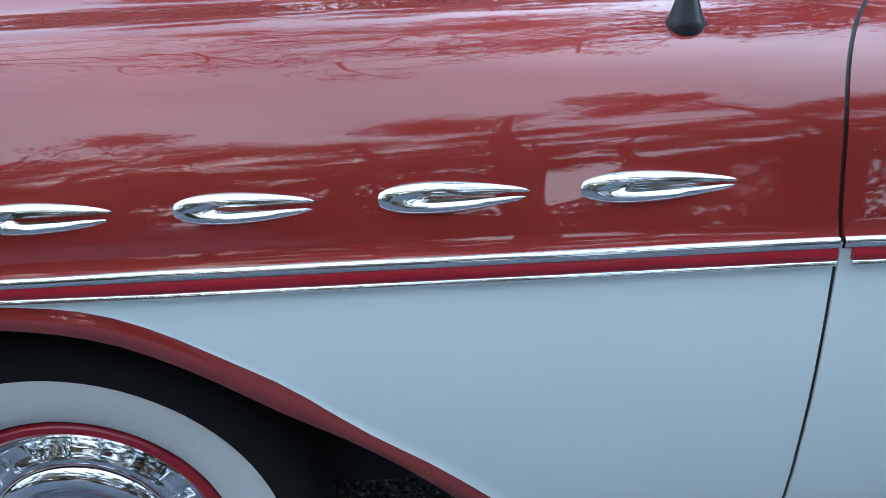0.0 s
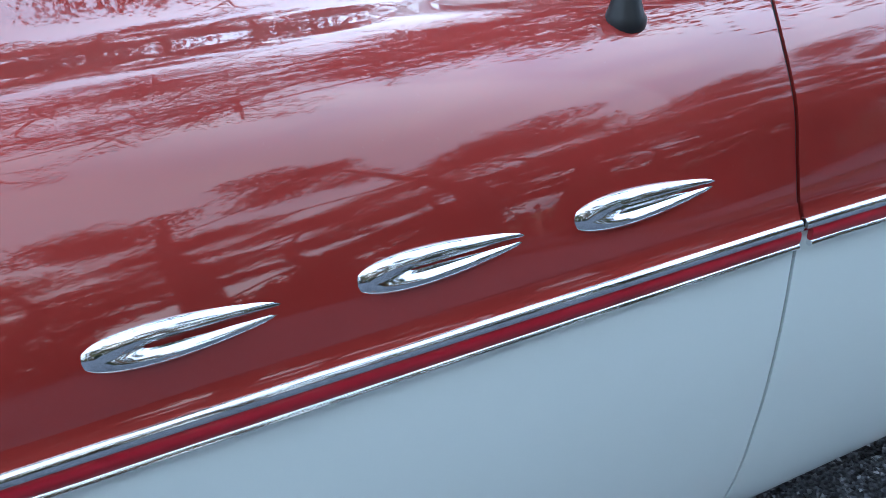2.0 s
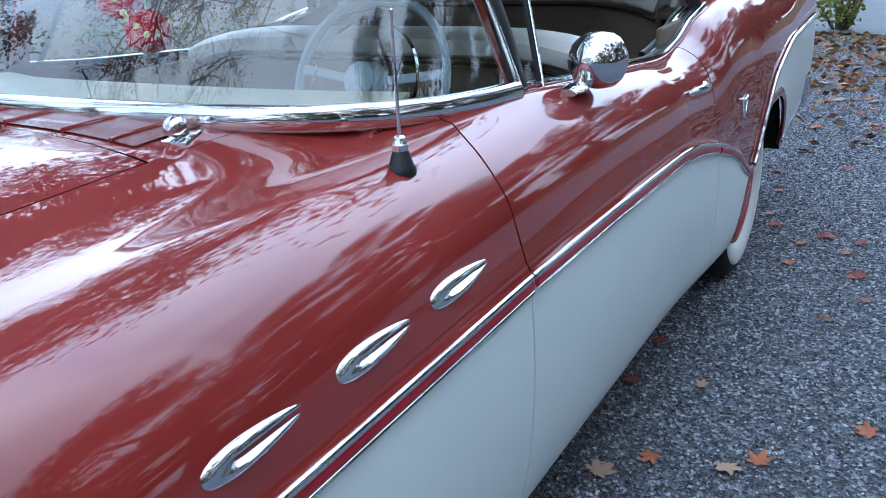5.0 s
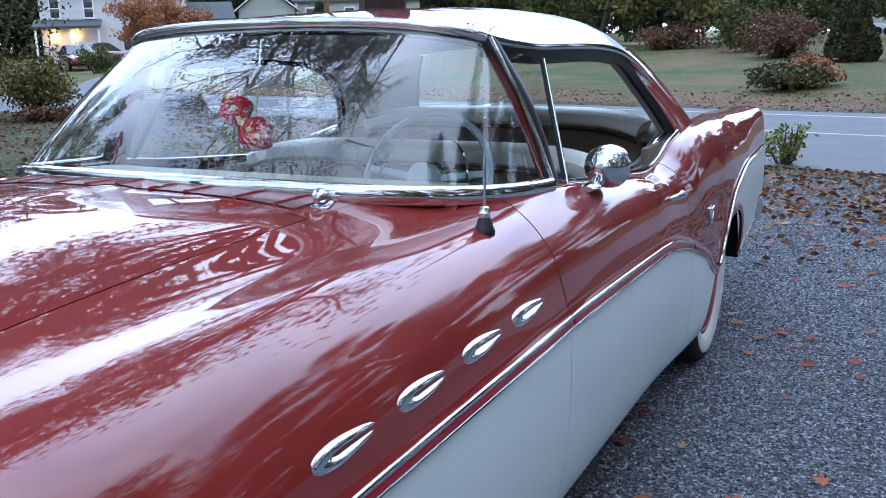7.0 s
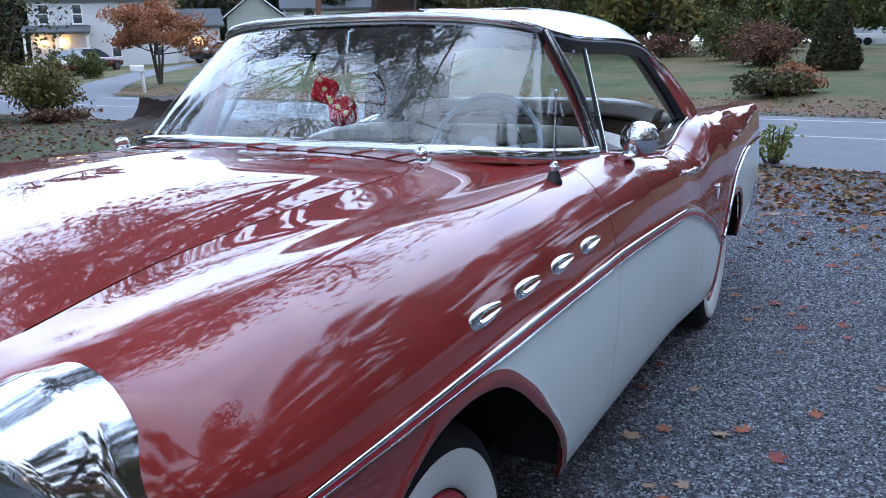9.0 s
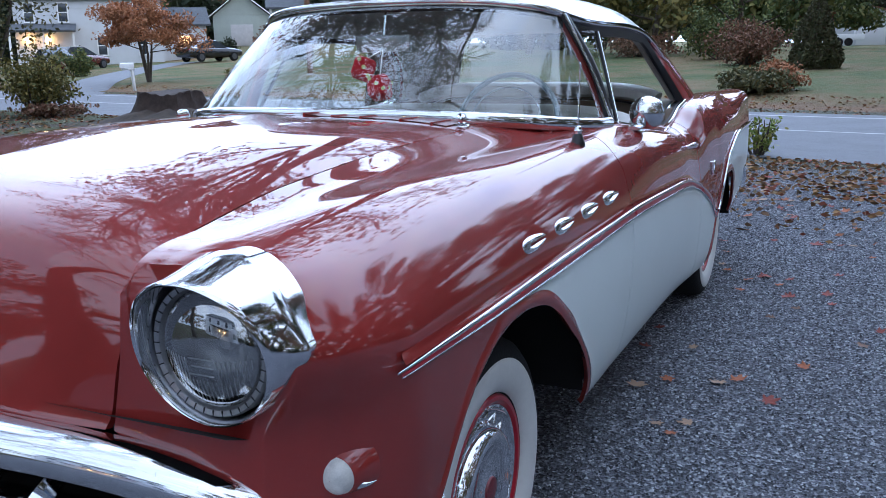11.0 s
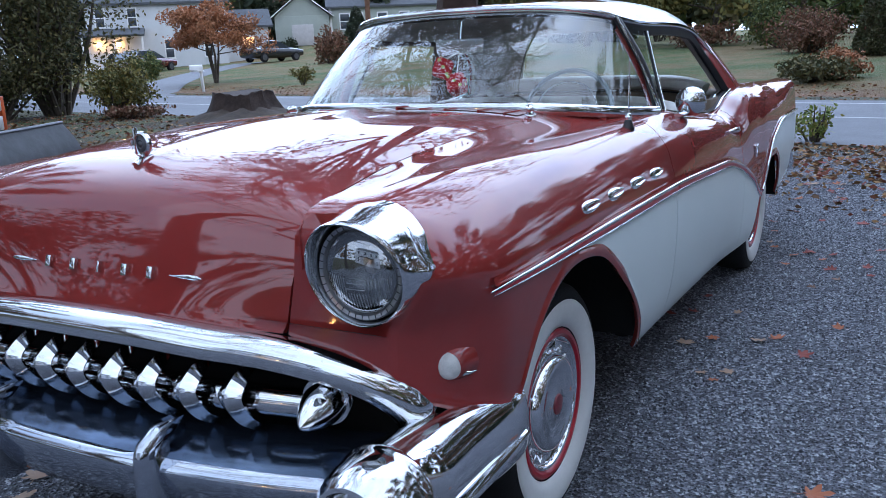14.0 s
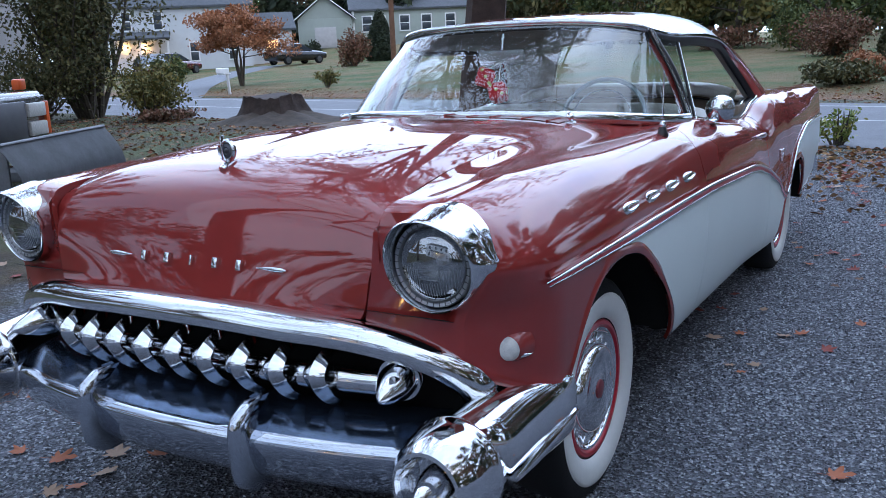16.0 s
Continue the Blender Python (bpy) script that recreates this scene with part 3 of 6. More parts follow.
def tree(name, at, height, spread, fol, nleaf, leaf_size, seed, label, bare=0.35, trunk_r=None, bark=None, tiers=7, group="", sub=3, forks=1, extra=()):
    """A tapered trunk with limbs, twigs and a crown of clumped small leaves."""
    r = random.Random(seed)
    rn = np.random.default_rng(seed)
    x, y = at
    z0 = rise(x, y) - .05
    t = thing(name, label, "tree", group, at=(x, y, z0))
    bm = bmesh.new()
    tr = trunk_r or height * .022
    tops, ends = [], []
    for k in range(forks):
        a = 2 * math.pi * k / max(1, forks) + r.uniform(0, 1)
        off = spread * .28 if forks > 1 else spread * .06
        top = Vector((off * math.cos(a), off * math.sin(a), height * (.86 if forks == 1 else r.uniform(.66, .85))))
        limb(bm, (0.3 * tr * math.cos(a) * (forks > 1), 0.3 * tr * math.sin(a) * (forks > 1), 0), top, tr * (1 if forks == 1 else .62), tr * .12, r)
        tops.append(top)
    for k in range(tiers):
        top = tops[k % len(tops)]
        f = bare + (1 - bare) * (k + .5) / tiers * .92
        base = top * f
        a = r.uniform(0, 6.28) if k == 0 else a + 2.4 + r.uniform(-.4, .4)
        ln = spread * (1.0 - .55 * max(0, (f - .45))) * r.uniform(.7, 1.05)
        e = base + Vector((math.cos(a) * ln, math.sin(a) * ln, ln * r.uniform(.15, .55)))
        limb(bm, base, e, tr * .38 * (1.1 - f), tr * .06, r)
        for q in range(sub):
            s = base.lerp(e, r.uniform(.35, .95))
            a2 = a + r.uniform(-1.2, 1.2)
            e2 = s + Vector((math.cos(a2), math.sin(a2), r.uniform(-.1, .7))) * ln * r.uniform(.28, .5)
            limb(bm, s, e2, tr * .10, tr * .02, r)
            ends.append(e2)
        ends += [e, base.lerp(e, .7)]
    ends += tops
    boughs = []
    for a_, b_, m_ in extra:
        a_, b_ = Vector(a_), Vector(b_)
        limb(bm, a_, b_, .085, .02, r)
        boughs.append((a_, b_, m_))
    part("trunk", bm, bark or BARK, t)
    w = rn.dirichlet(np.ones(len(ends)) * 3)
    cs = []
    for p, q in zip(ends, w):
        m = max(4, int(nleaf * q))
        k = spread * r.uniform(.20, .34)
        d = rn.normal(size=(m, 3))
        d /= np.linalg.norm(d, axis=1)[:, None]
        d *= (rn.uniform(0, 1, (m, 1)) ** .45) * np.array([k, k, k * .62])
        cs.append(np.array(p)[None] + d)
    if boughs:
        tv, tf, tips = twigs(boughs, rn)
        raw("twigs", tv, tf, bark or BARK, t, smooth=True)
        small = np.concatenate([p[None] + rn.normal(size=(int(rn.integers(3, 13)), 3)) * np.array([.10, .10, .08]) for p in tips])
        v, f = cards(small, .038, rn)
        raw("spray", v, f, FOL[fol], t)
    v, f = cards(np.concatenate(cs), leaf_size, rn)
    raw("crown", v, f, FOL[fol], t)
    return t


def shrub(name, at, size, fol, nleaf, leaf_size, seed, label, stems=9, z=None):
    """A many-stemmed bush of uneven outline: size is its half width, half depth and height."""
    r = random.Random(seed)
    rn = np.random.default_rng(seed)
    x, y = at
    t = thing(name, label, "shrub", at=(x, y, (rise(x, y) if z is None else z) - .03))
    bm = bmesh.new()
    cs = []
    for k in range(stems):
        a = r.uniform(0, 6.28)
        q = r.uniform(.2, .95)
        e = Vector((size[0] * q * math.cos(a), size[1] * q * math.sin(a), size[2] * r.uniform(.55, 1.0) * (1.05 - .35 * q)))
        limb(bm, (e.x * .15, e.y * .15, 0), e, .018 + .008 * size[2], .004, r)
        for _ in range(3):
            c = np.array(e) * r.uniform(.45, 1.0) + rn.normal(size=3) * np.array([size[0], size[1], size[2] * .5]) * .16
            m = nleaf // (stems * 3)
            d = rn.normal(size=(m, 3)) * np.array([size[0], size[1], size[2] * .55]) * .16
            cs.append(c[None] + d)
    c = np.concatenate(cs)
    c[:, 2] = np.abs(c[:, 2]) + .02
    part("branchwork", bm, BARK, t)
    v, f = cards(c, leaf_size, rn)
    raw("foliage", v, f, FOL[fol], t)
    return t


def cone_shrub(name, at, r, h, fol, n, leaf_size, seed, label):
    """A clipped upright evergreen: a dense cone of small sprays round a stem."""
    rn = np.random.default_rng(seed)
    x, y = at
    t = thing(name, label, "shrub", at=(x, y, rise(x, y) - .03))
    bm = bmesh.new()
    limb(bm, (0, 0, 0), (0, 0, h * .9), .07, .01, random.Random(seed))
    part("stem", bm, BARK, t)
    z = h * (1 - np.sqrt(rn.uniform(0, 1, n)) * .98)
    f = z / h
    prof = r * np.minimum(1, (1 - f) ** .62 * 1.08) * np.where(f < .12, .75 + 2 * f, 1.0)
    a = rn.uniform(0, 6.283, n)
    q = prof * (rn.uniform(.55, 1, n) ** .5) * (1 + .14 * np.sin(3 * a + 5 * f) + .08 * np.sin(8 * a - 9 * f))
    v, fc = cards(np.stack([q * np.cos(a), q * np.sin(a), z], 1), leaf_size, rn)
    raw("foliage", v, fc, FOL[fol], t)
    return t


# ---- the car: x runs to its tail, the front axle stands at x = 0, the near flank at negative y ----
car = thing("car", "two-tone red and white vintage hardtop coupe with chrome trim on gravel", "car")

# keys of the half section, inner edge to belt-line trim: (half width, height) pairs
UPPER = curve([
    (-0.62, .612, 1.056, .665, 1.058, .745, 1.058, .845, 1.022, .918, .958, .952, .905, .966, .848),
    (-0.30, .580, 1.086, .655, 1.074, .770, 1.068, .860, 1.030, .920, .968, .952, .912, .967, .846),
    (0.30, .550, 1.106, .665, 1.078, .780, 1.073, .865, 1.036, .922, .975, .948, .915, .963, .843),
    (0.70, .545, 1.108, .675, 1.078, .788, 1.071, .866, 1.036, .921, .975, .944, .912, .963, .840),
    (0.85, .585, 1.110, .690, 1.080, .790, 1.070, .866, 1.036, .920, .975, .943, .910, .963, .839),
    (1.00, .715, 1.098, .750, 1.082, .800, 1.068, .866, 1.035, .920, .975, .943, .908, .962, .837),
    (1.32, .792, 1.076, .803, 1.073, .825, 1.062, .872, 1.028, .920, .972, .943, .905, .960, .825),
    (1.60, .797, 1.042, .808, 1.046, .832, 1.040, .878, 1.010, .920, .960, .941, .896, .958, .812),
    (1.95, .800, 1.010, .812, 1.014, .838, 1.008, .884, .982, .919, .938, .938, .880, .955, .792),
    (2.25, .800, .985, .814, .988, .842, .980, .882, .955, .912, .912, .932, .850, .951, .738),
    (2.40, .800, .998, .816, 1.004, .846, .995, .888, .962, .918, .908, .935, .835, .952, .695),
    (2.58, .798, 1.045, .820, 1.052, .856, 1.040, .900, .995, .928, .930, .941, .840, .954, .635),
    (2.83, .790, 1.068, .825, 1.074, .862, 1.060, .906, 1.010, .934, .930, .946, .830, .956, .512),
    (3.00, .770, 1.072, .820, 1.077, .860, 1.062, .906, 1.012, .936, .940, .949, .870, .957, .640),
    (3.20, .745, 1.074, .815, 1.078, .856, 1.062, .902, 1.012, .934, .945, .948, .890, .956, .775),
    (3.60, .715, 1.066, .800, 1.070, .846, 1.055, .893, 1.005, .925, .945, .939, .895, .947, .845),
    (4.05, .690, 1.045, .785, 1.054, .848, 1.048, .896, 1.010, .915, .945, .922, .890, .928, .838),
    (4.38, .670, 1.030, .775, 1.048, .842, 1.046, .892, 1.012, .906, .945, .912, .890, .916, .832),
])
# lower edge of the body side, wheel openings included
BOTTOM = curve([(-0.62, .575), (-0.50, .545), (-0.455, .540), (-0.428, .575), (-0.39, .632), (-0.33, .695), (-0.25, .746), (-0.16, .779), (-0.08, .790), (-0.02, .790), (0.03, .785), (0.09, .775),
                (0.15, .757), (0.21, .727), (0.27, .688), (0.33, .643), (0.41, .588), (0.49, .520), (0.56, .445), (0.61, .380), (0.65, .318), (0.68, .298), (0.80, .300), (1.6, .285), (2.55, .275), (2.66, .285), (2.72, .36), (2.80, .455),
                (2.90, .545), (3.02, .620), (3.15, .665), (3.28, .665), (3.40, .625), (3.50, .555), (3.58, .46), (3.64, .38), (3.70, .355), (4.0, .40), (4.38, .48)])
# outer edge of the wheel-opening lips
LIP = curve([(-0.16, .842), (-0.06, .824), (0.03, .815), (0.096, .808), (0.157, .792), (0.217, .763), (0.277, .725), (0.34, .683), (0.43, .602), (0.52, .528), (0.60, .448), (0.66, .372), (0.70, .316), (0.74, .301),
             (1.6, .287), (2.50, .277), (2.60, .285), (2.66, .36), (2.76, .462), (2.83, .508), (2.90, .570), (3.02, .648), (3.15, .697), (3.28, .700), (3.42, .658), (3.53, .582), (3.61, .48), (3.67, .40), (3.72, .36), (4.0, .402), (4.38, .482)])


def catmull(keys, n):
    k = np.vstack([2 * keys[0] - keys[1], keys, 2 * keys[-1] - keys[-2]])
    out = []
    for q in range(n):
        t = q / (n - 1) * (len(keys) - 1)
        i = min(int(t), len(keys) - 2)
        u = t - i
        a, b, c, d = k[i : i + 4]
        out.append(0.5 * (2 * b + (c - a) * u + (2 * a - 5 * b + 4 * c - d) * u * u + (3 * b - a - 3 * c + d) * u**3))
    return out


def low_width(x, z):
    """Half width of the side below the trim line."""
    u = UPPER(max(x, -0.62))
    zt, yt = u[13], u[12]
    d = max(0.0, zt - z)
    return yt + 0.004 * math.sin(min(d, .3) / .3 * math.pi) - 0.066 * (d / 0.54) ** 4 - 0.012 * max(0, (0.335 - z) / 0.05) ** 1.5


NOSE_IN = curve([(-0.775, .130), (-0.768, .100), (-0.752, .068), (-0.725, .042), (-0.69, .024), (-0.64, .010), (-0.58, .003), (-0.52, 0.0)])
NOSE_LOW = curve([(-0.775, .250), (-0.770, .215), (-0.755, .165), (-0.73, .130), (-0.70, .103), (-0.66, .073), (-0.62, .048), (-0.57, .020), (-0.52, 0.0)])
NOSE_DOWN = curve([(-0.775, .055), (-0.755, .030), (-0.72, .012), (-0.66, .002), (-0.60, 0.0)])
N1, N2, N3 = 31, 12, 4


def side_row(x):
    """One section of the body side, from the inner top edge to the lower edge."""
    u = UPPER(max(x, -0.62))
    keys = np.array(u).reshape(7, 2)
    pts = [tuple(p) for p in catmull(keys, N1)]
    zt, zb = keys[6][1], BOTTOM(max(x, -0.62))
    zl = min(max(LIP(x) if x > -0.16 else zb + 0.03, zb + 0.004), zt - 0.018)
    if x < -0.62:
        zb += (-0.62 - x) * 0.55
        zl = zb + 0.03
    for q in range(1, N2 + 1):
        z = zt + (zl - zt) * q / N2
        pts.append((low_width(x, z), z))
    for q in range(1, N3 + 1):
        f = q / N3
        z = zl + (zb - zl) * f
        proud = 0.006 * math.sin(f * math.pi * 0.9) if (x < 0.7 or 2.66 < x < 3.7) else 0
        pts.append((low_width(x, z) + proud, z))
    if x < -0.5:
        k, y0 = NOSE_IN(x), keys[0][0]
        wide = keys[6][0] - y0
        dn = NOSE_DOWN(x)
        kl = NOSE_LOW(x)

        def pull(z):
            u = min(1, max(0, (.925 - z) / .16))
            u = u * u * (3 - 2 * u)
            return min(.97, (k + (kl - k) * u) / wide)

        pts = [(y0 + (y - y0) * (1 - pull(z)), z - dn * min(1, max(0, (z - 0.9) / 0.15))) for y, z in pts]
    out = []
    w = max(0.0, 1 - abs(x - .985) / .35)
    for y, z in pts:
        u = min(.17, max(0, .957 - y)) if z > .86 else 0
        out.append((x + 2.6 * u * u * w, -y, z))
    return out


def stations(a, b, step):
    """Section places, closer together round the wheel openings and at the ends."""
    out, x = [a], a
    while x < b - 1e-6:
        near = min(abs(x + 0.39), abs(x - 0.62), abs(x - 2.68), abs(x - 3.62), abs(x - 2.85))
        x += step * (0.35 if near < 0.08 else 1.0)
        out.append(min(x, b))
    return out


def white_zone(x, j):
    if j < N1 - 1:
        return 0
    if j < N1 - 1 + N2:
        return 1 if (x > -0.14 and x < 2.84) or x > 3.02 else 0
    return 1 if 0.70 < x < 2.62 or x > 3.70 else 0


def side_panel(a, b, step=0.035):
    xs = stations(a, b, step)
    rows = [side_row(x) for x in xs]
    bm = grid(rows, mats=lambda i, j: white_zone(0.5 * (xs[i] + xs[i + 1]), j))
    bmesh.ops.reverse_faces(bm, faces=bm.faces)
    return bm


LAMP_Y, LAMP_Z = .758, .921


def front_fender_mesh():
    xs = [-0.746, -0.742, -0.734, -0.72, -0.70, -0.675, -0.645] + stations(-0.61, 0.9825, 0.035)
    rows = [side_row(x) for x in xs]
    bm = grid(rows, mats=lambda i, j: white_zone(0.5 * (xs[i] + xs[i + 1]), j))
    bm.verts.ensure_lookup_table()
    m = len(rows[0])
    front = list(bm.verts[:m])
    # the upright face round the lamp, closed down to the edge over the grille
    inner = [bm.verts.new(p) for p in ((-0.775, -.60, .99), (-0.778, -.588, .88), (-0.785, -.568, .768), (-0.782, -.62, .735), (-0.776, -.68, .690))]
    loop = front + list(reversed(inner))
    hole = [bm.verts.new((-.748, -LAMP_Y + .113 * math.cos(2 * math.pi * k / 40), LAMP_Z + .113 * math.sin(2 * math.pi * k / 40))) for k in range(40)]
    es = []
    for ring_ in (loop, hole):
        for i in range(len(ring_)):
            q = (ring_[i], ring_[(i + 1) % len(ring_)])
            es.append(bm.edges.get(q) or bm.edges.new(q))
    bmesh.ops.triangle_fill(bm, edges=es, use_beauty=True, normal=(-1, 0, 0))
    bmesh.ops.recalc_face_normals(bm, faces=bm.faces)
    f = max(bm.faces, key=lambda q: q.calc_center_median().y * -1)
    if f.normal.y > 0:
        bmesh.ops.reverse_faces(bm, faces=bm.faces)
    return flange(bm, 0.014)


both("front_fender", front_fender_mesh, [RED, WHITE], car, "glossy brick-red front fender with white lower panel")
both("fender_edge", lambda: grid([[(r[0][0], r[0][1], r[0][2] - d) for d in (.002, .04, .09)] for r in [side_row(x) for x in np.linspace(-.774, -.30, 16)]]), RED, car)
door_pair = both("door", lambda: flange(side_panel(0.9880, 2.3455), 0.014), [RED, WHITE], car, "red over white door, window rolled down")
both("quarter_panel", lambda: flange(side_panel(2.3507, 4.38), 0.014), [RED, WHITE], car, "red rear quarter panel with white lower field")

# black strips set behind the door gaps to stand in for their shade
for x in (.985, 2.348):
    both("door_gap_shade", lambda: grid([[(p[0] + dx, p[1] + .004, p[2] - .002) for p in side_row(x)] for dx in (-.0045, .0045)]), BLACK, car)

# hood: rows from the lip over the nose to the cowl, centre line and edge given
HOOD_C = smooth_path([(-.822, 0, .772), (-.814, 0, .80), (-.790, 0, .88), (-.762, 0, .965), (-.722, 0, 1.045), (-.655, 0, 1.096), (-.55, 0, 1.128), (-.38, 0, 1.148), (-.10, 0, 1.165), (.25, 0, 1.165), (.45, 0, 1.155), (.60, 0, 1.143)], 46)
HOOD_E = smooth_path([(-.795, .556, .772), (-.788, .567, .80), (-.779, .580, .88), (-.762, .598, .95), (-.730, .606, 1.004), (-.665, .606, 1.040), (-.56, .600, 1.064), (-.38, .580, 1.083), (-.10, .558, 1.098), (.25, .545, 1.104), (.45, .540, 1.106), (.60, .540, 1.106)], 46)


HOOD_E = [Vector((e.x, UPPER(e.x)[0] - .0052, UPPER(e.x)[1])) if e.x > -.62 else Vector((e.x, e.y + .004, e.z)) for e in HOOD_E]


def hood_rows(c, e, y0=-1.0, y1=1.0, n=33, lift=0.0):
    rows = []
    for a, b in zip(c, e):
        row = []
        for k in range(n):
            u = y0 + (y1 - y0) * k / (n - 1)
            w = abs(u)
            z = a.z + (b.z - a.z) * (0.45 * w * w + 0.55 * w**5) + 0.006 * max(0, 1 - (w / 0.09) ** 2) * min(1, max(0, (a.z - 1.09) / 0.05))
            row.append((a.x + (b.x - a.x) * w**2.2, b.y * u, z + lift))
        rows.append(row)
    return rows


part("hood", flange(grid(hood_rows(HOOD_C, HOOD_E)), 0.016, (-.3, 0, 1)), RED, car, "broad glossy red hood")
COWL_C = smooth_path([(.606, 0, 1.141), (.66, 0, 1.139), (.725, 0, 1.138)], 8)
COWL_E = smooth_path([(.606, .544, 1.106), (.70, .542, 1.108), (.80, .555, 1.110)], 8)
part("cowl", grid(hood_rows(COWL_C, COWL_E)), RED, car, "red cowl panel below the windshield")
vent = part("cowl_vent", grid(hood_rows(COWL_C[1:7], COWL_E[1:7], -.9, .9, lift=0.0025)), MESHRED, car, "dark red perforated cowl vent strip")
for k in range(-4, 5):
    u = k * .2
    pts = [Vector(r[16 + round(u * 16)]) + Vector((0, 0, .003)) for r in hood_rows(COWL_C[1:7], COWL_E[1:7])]
    part("vent_rib", sweep(pts, ring(.0045, .0040, 8)), RED, vent)

# glasshouse
WS_B = smooth_path([(.735, 0, 1.150), (.742, .2, 1.149), (.768, .4, 1.145), (.82, .55, 1.136), (.905, .66, 1.124), (1.04, .735, 1.108), (1.18, .775, 1.096), (1.315, .795, 1.088)], 30)
WS_T = smooth_path([(1.175, 0, 1.500), (1.178, .15, 1.499), (1.187, .3, 1.494), (1.205, .42, 1.486), (1.232, .50, 1.476), (1.262, .555, 1.466), (1.292, .59, 1.456), (1.325, .612, 1.446)], 30)


def mirror_line(p):
    return [Vector((q.x, -q.y, q.z)) for q in reversed(p[1:])] + list(p)


ws_b, ws_t = mirror_line(WS_B), mirror_line(WS_T)
rows = []
for a, b in zip(ws_b, ws_t):
    row = []
    for k in range(13):
        u = k / 12
        p = a.lerp(b, u)
        p.x -= 0.035 * math.sin(math.pi * u) * (1 - min(1, abs(a.y) / 0.8) ** 2)
        p.z += 0.012 * math.sin(math.pi * u)
        row.append(p)
    rows.append(row)
ws = part("windshield", grid(rows), GLASS, car, "curved wraparound windshield reflecting branches and sky")
ws.visible_shadow = False
part("windshield_molding", sweep([p + Vector((-.016, 0, -.012)) for p in ws_b], ring(.020, .024, 12, pow_=2.6)), CHROME, car, "wide chrome molding at the windshield base")
part("header_molding", sweep([p + Vector((-.006, 0, .006)) for p in ws_t], ring(.010, .014, 10)), CHROME, car, "thin chrome molding over the windshield")
part("windshield_gasket", sweep([p + Vector((.004, 0, -.012)) for p in ws_t], ring(.008, .016, 8)), BLACK, car)


def pillar_mesh():
    a, b = Vector((1.318, -.797, 1.080)), Vector((1.335, -.618, 1.450))
    return sweep(smooth_path([a, a.lerp(b, .5) + Vector((0.012, -.018, 0)), b], 10), ring(.013, .020, 10, pow_=3), up=(1, 0, 0))


both("windshield_pillar", pillar_mesh, BLACK, car, "slim dark windshield pillar with a bright edge")
both("pillar_bead", lambda: sweep(smooth_path([(1.300, -.806, 1.085), (1.318, -.728, 1.262), (1.318, -.626, 1.452)], 12), ring(.005, .008, 8), up=(1, 0, 0)), CHROME, car)
both("inner_pillar", lambda: sweep(smooth_path([(1.345, -.775, 1.08), (1.36, -.70, 1.26), (1.36, -.60, 1.44)], 10), ring(.016, .03, 10, pow_=3), up=(1, 0, 0)), RED, car)

# roof
RF_C = curve([(0, 1.172, 1.508), (.10, 1.30, 1.524), (.25, 1.55, 1.543), (.45, 1.95, 1.556), (.65, 2.35, 1.545), (.85, 2.70, 1.508), (1.0, 2.97, 1.440)])
RF_E = curve([(0, 1.322, .612, 1.455), (.10, 1.42, .635, 1.440), (.25, 1.60, .655, 1.428), (.45, 1.93, .668, 1.424), (.65, 2.25, .670, 1.405), (.85, 2.52, .676, 1.345), (1.0, 2.70, .690, 1.265)])
rows = []
for i in range(31):
    s = i / 30
    c, e = RF_C(s), RF_E(s)
    row = []
    for k in range(-18, 19):
        u = k / 18
        w = abs(u)
        row.append((c[0] + (e[0] - c[0]) * (w**2 if s < .12 else w**2.6), e[1] * u, c[1] + (e[2] - c[1]) * (0.22 * w * w + 0.78 * w**6)))
    rows.append(row)
roof = part("roof", flange(grid(rows, mats=lambda i, j: 0 if i < 11 - 5 * (abs(j - 17.5) / 18) ** 3 else 1), 0.012, (0, 0, 1)), [RED, WHITE], car, "glossy white roof panel with a red front edge")
both("drip_rail", lambda: sweep([Vector((RF_E(s / 20)[0], -RF_E(s / 20)[1] - .008, RF_E(s / 20)[2] - .006)) for s in range(21)], ring(.010, .012, 8)), CHROME_OLD, car)


def window_edge(t):
    """Rear edge of the side window, from the roof rail down to the belt."""
    return smooth_path([(2.26, -.668, 1.385), (2.42, -.672, 1.340), (2.55, -.695, 1.26), (2.64, -.735, 1.17), (2.71, -.785, 1.065)], 12)[t]


def sail_mesh():
    rear = smooth_path([(2.97, -.50, 1.40), (3.02, -.54, 1.35), (3.10, -.60, 1.27), (3.20, -.66, 1.17), (3.30, -.72, 1.065)], 12)
    rows = []
    for t in range(12):
        a, b = window_edge(t), rear[t]
        row = []
        for k in range(9):
            u = k / 8
            p = a.lerp(b, u)
            p.y -= 0.05 * math.sin(math.pi * u)
            row.append(p)
        rows.append(row)
    return flange(grid(rows), 0.02)


both("sail_panel", sail_mesh, RED, car, "red rear roof pillar")


def sail_lining():
    bm = sail_mesh()
    bmesh.ops.translate(bm, vec=(0, .028, -.006), verts=bm.verts)
    return bm


both("sail_lining", sail_lining, LINER, car, "pale inner pillar lining")
both("window_rail", lambda: sweep([Vector((RF_E(s / 20 * .66)[0], -RF_E(s / 20 * .66)[1] + .006, RF_E(s / 20 * .66)[2] - .034)) for s in range(21)] + [window_edge(t) + Vector((-.012, .004, 0)) for t in range(1, 12)], ring(.010, .020, 8, pow_=4)), BLACK, car, "black window weatherstrip")
rw_rows = []
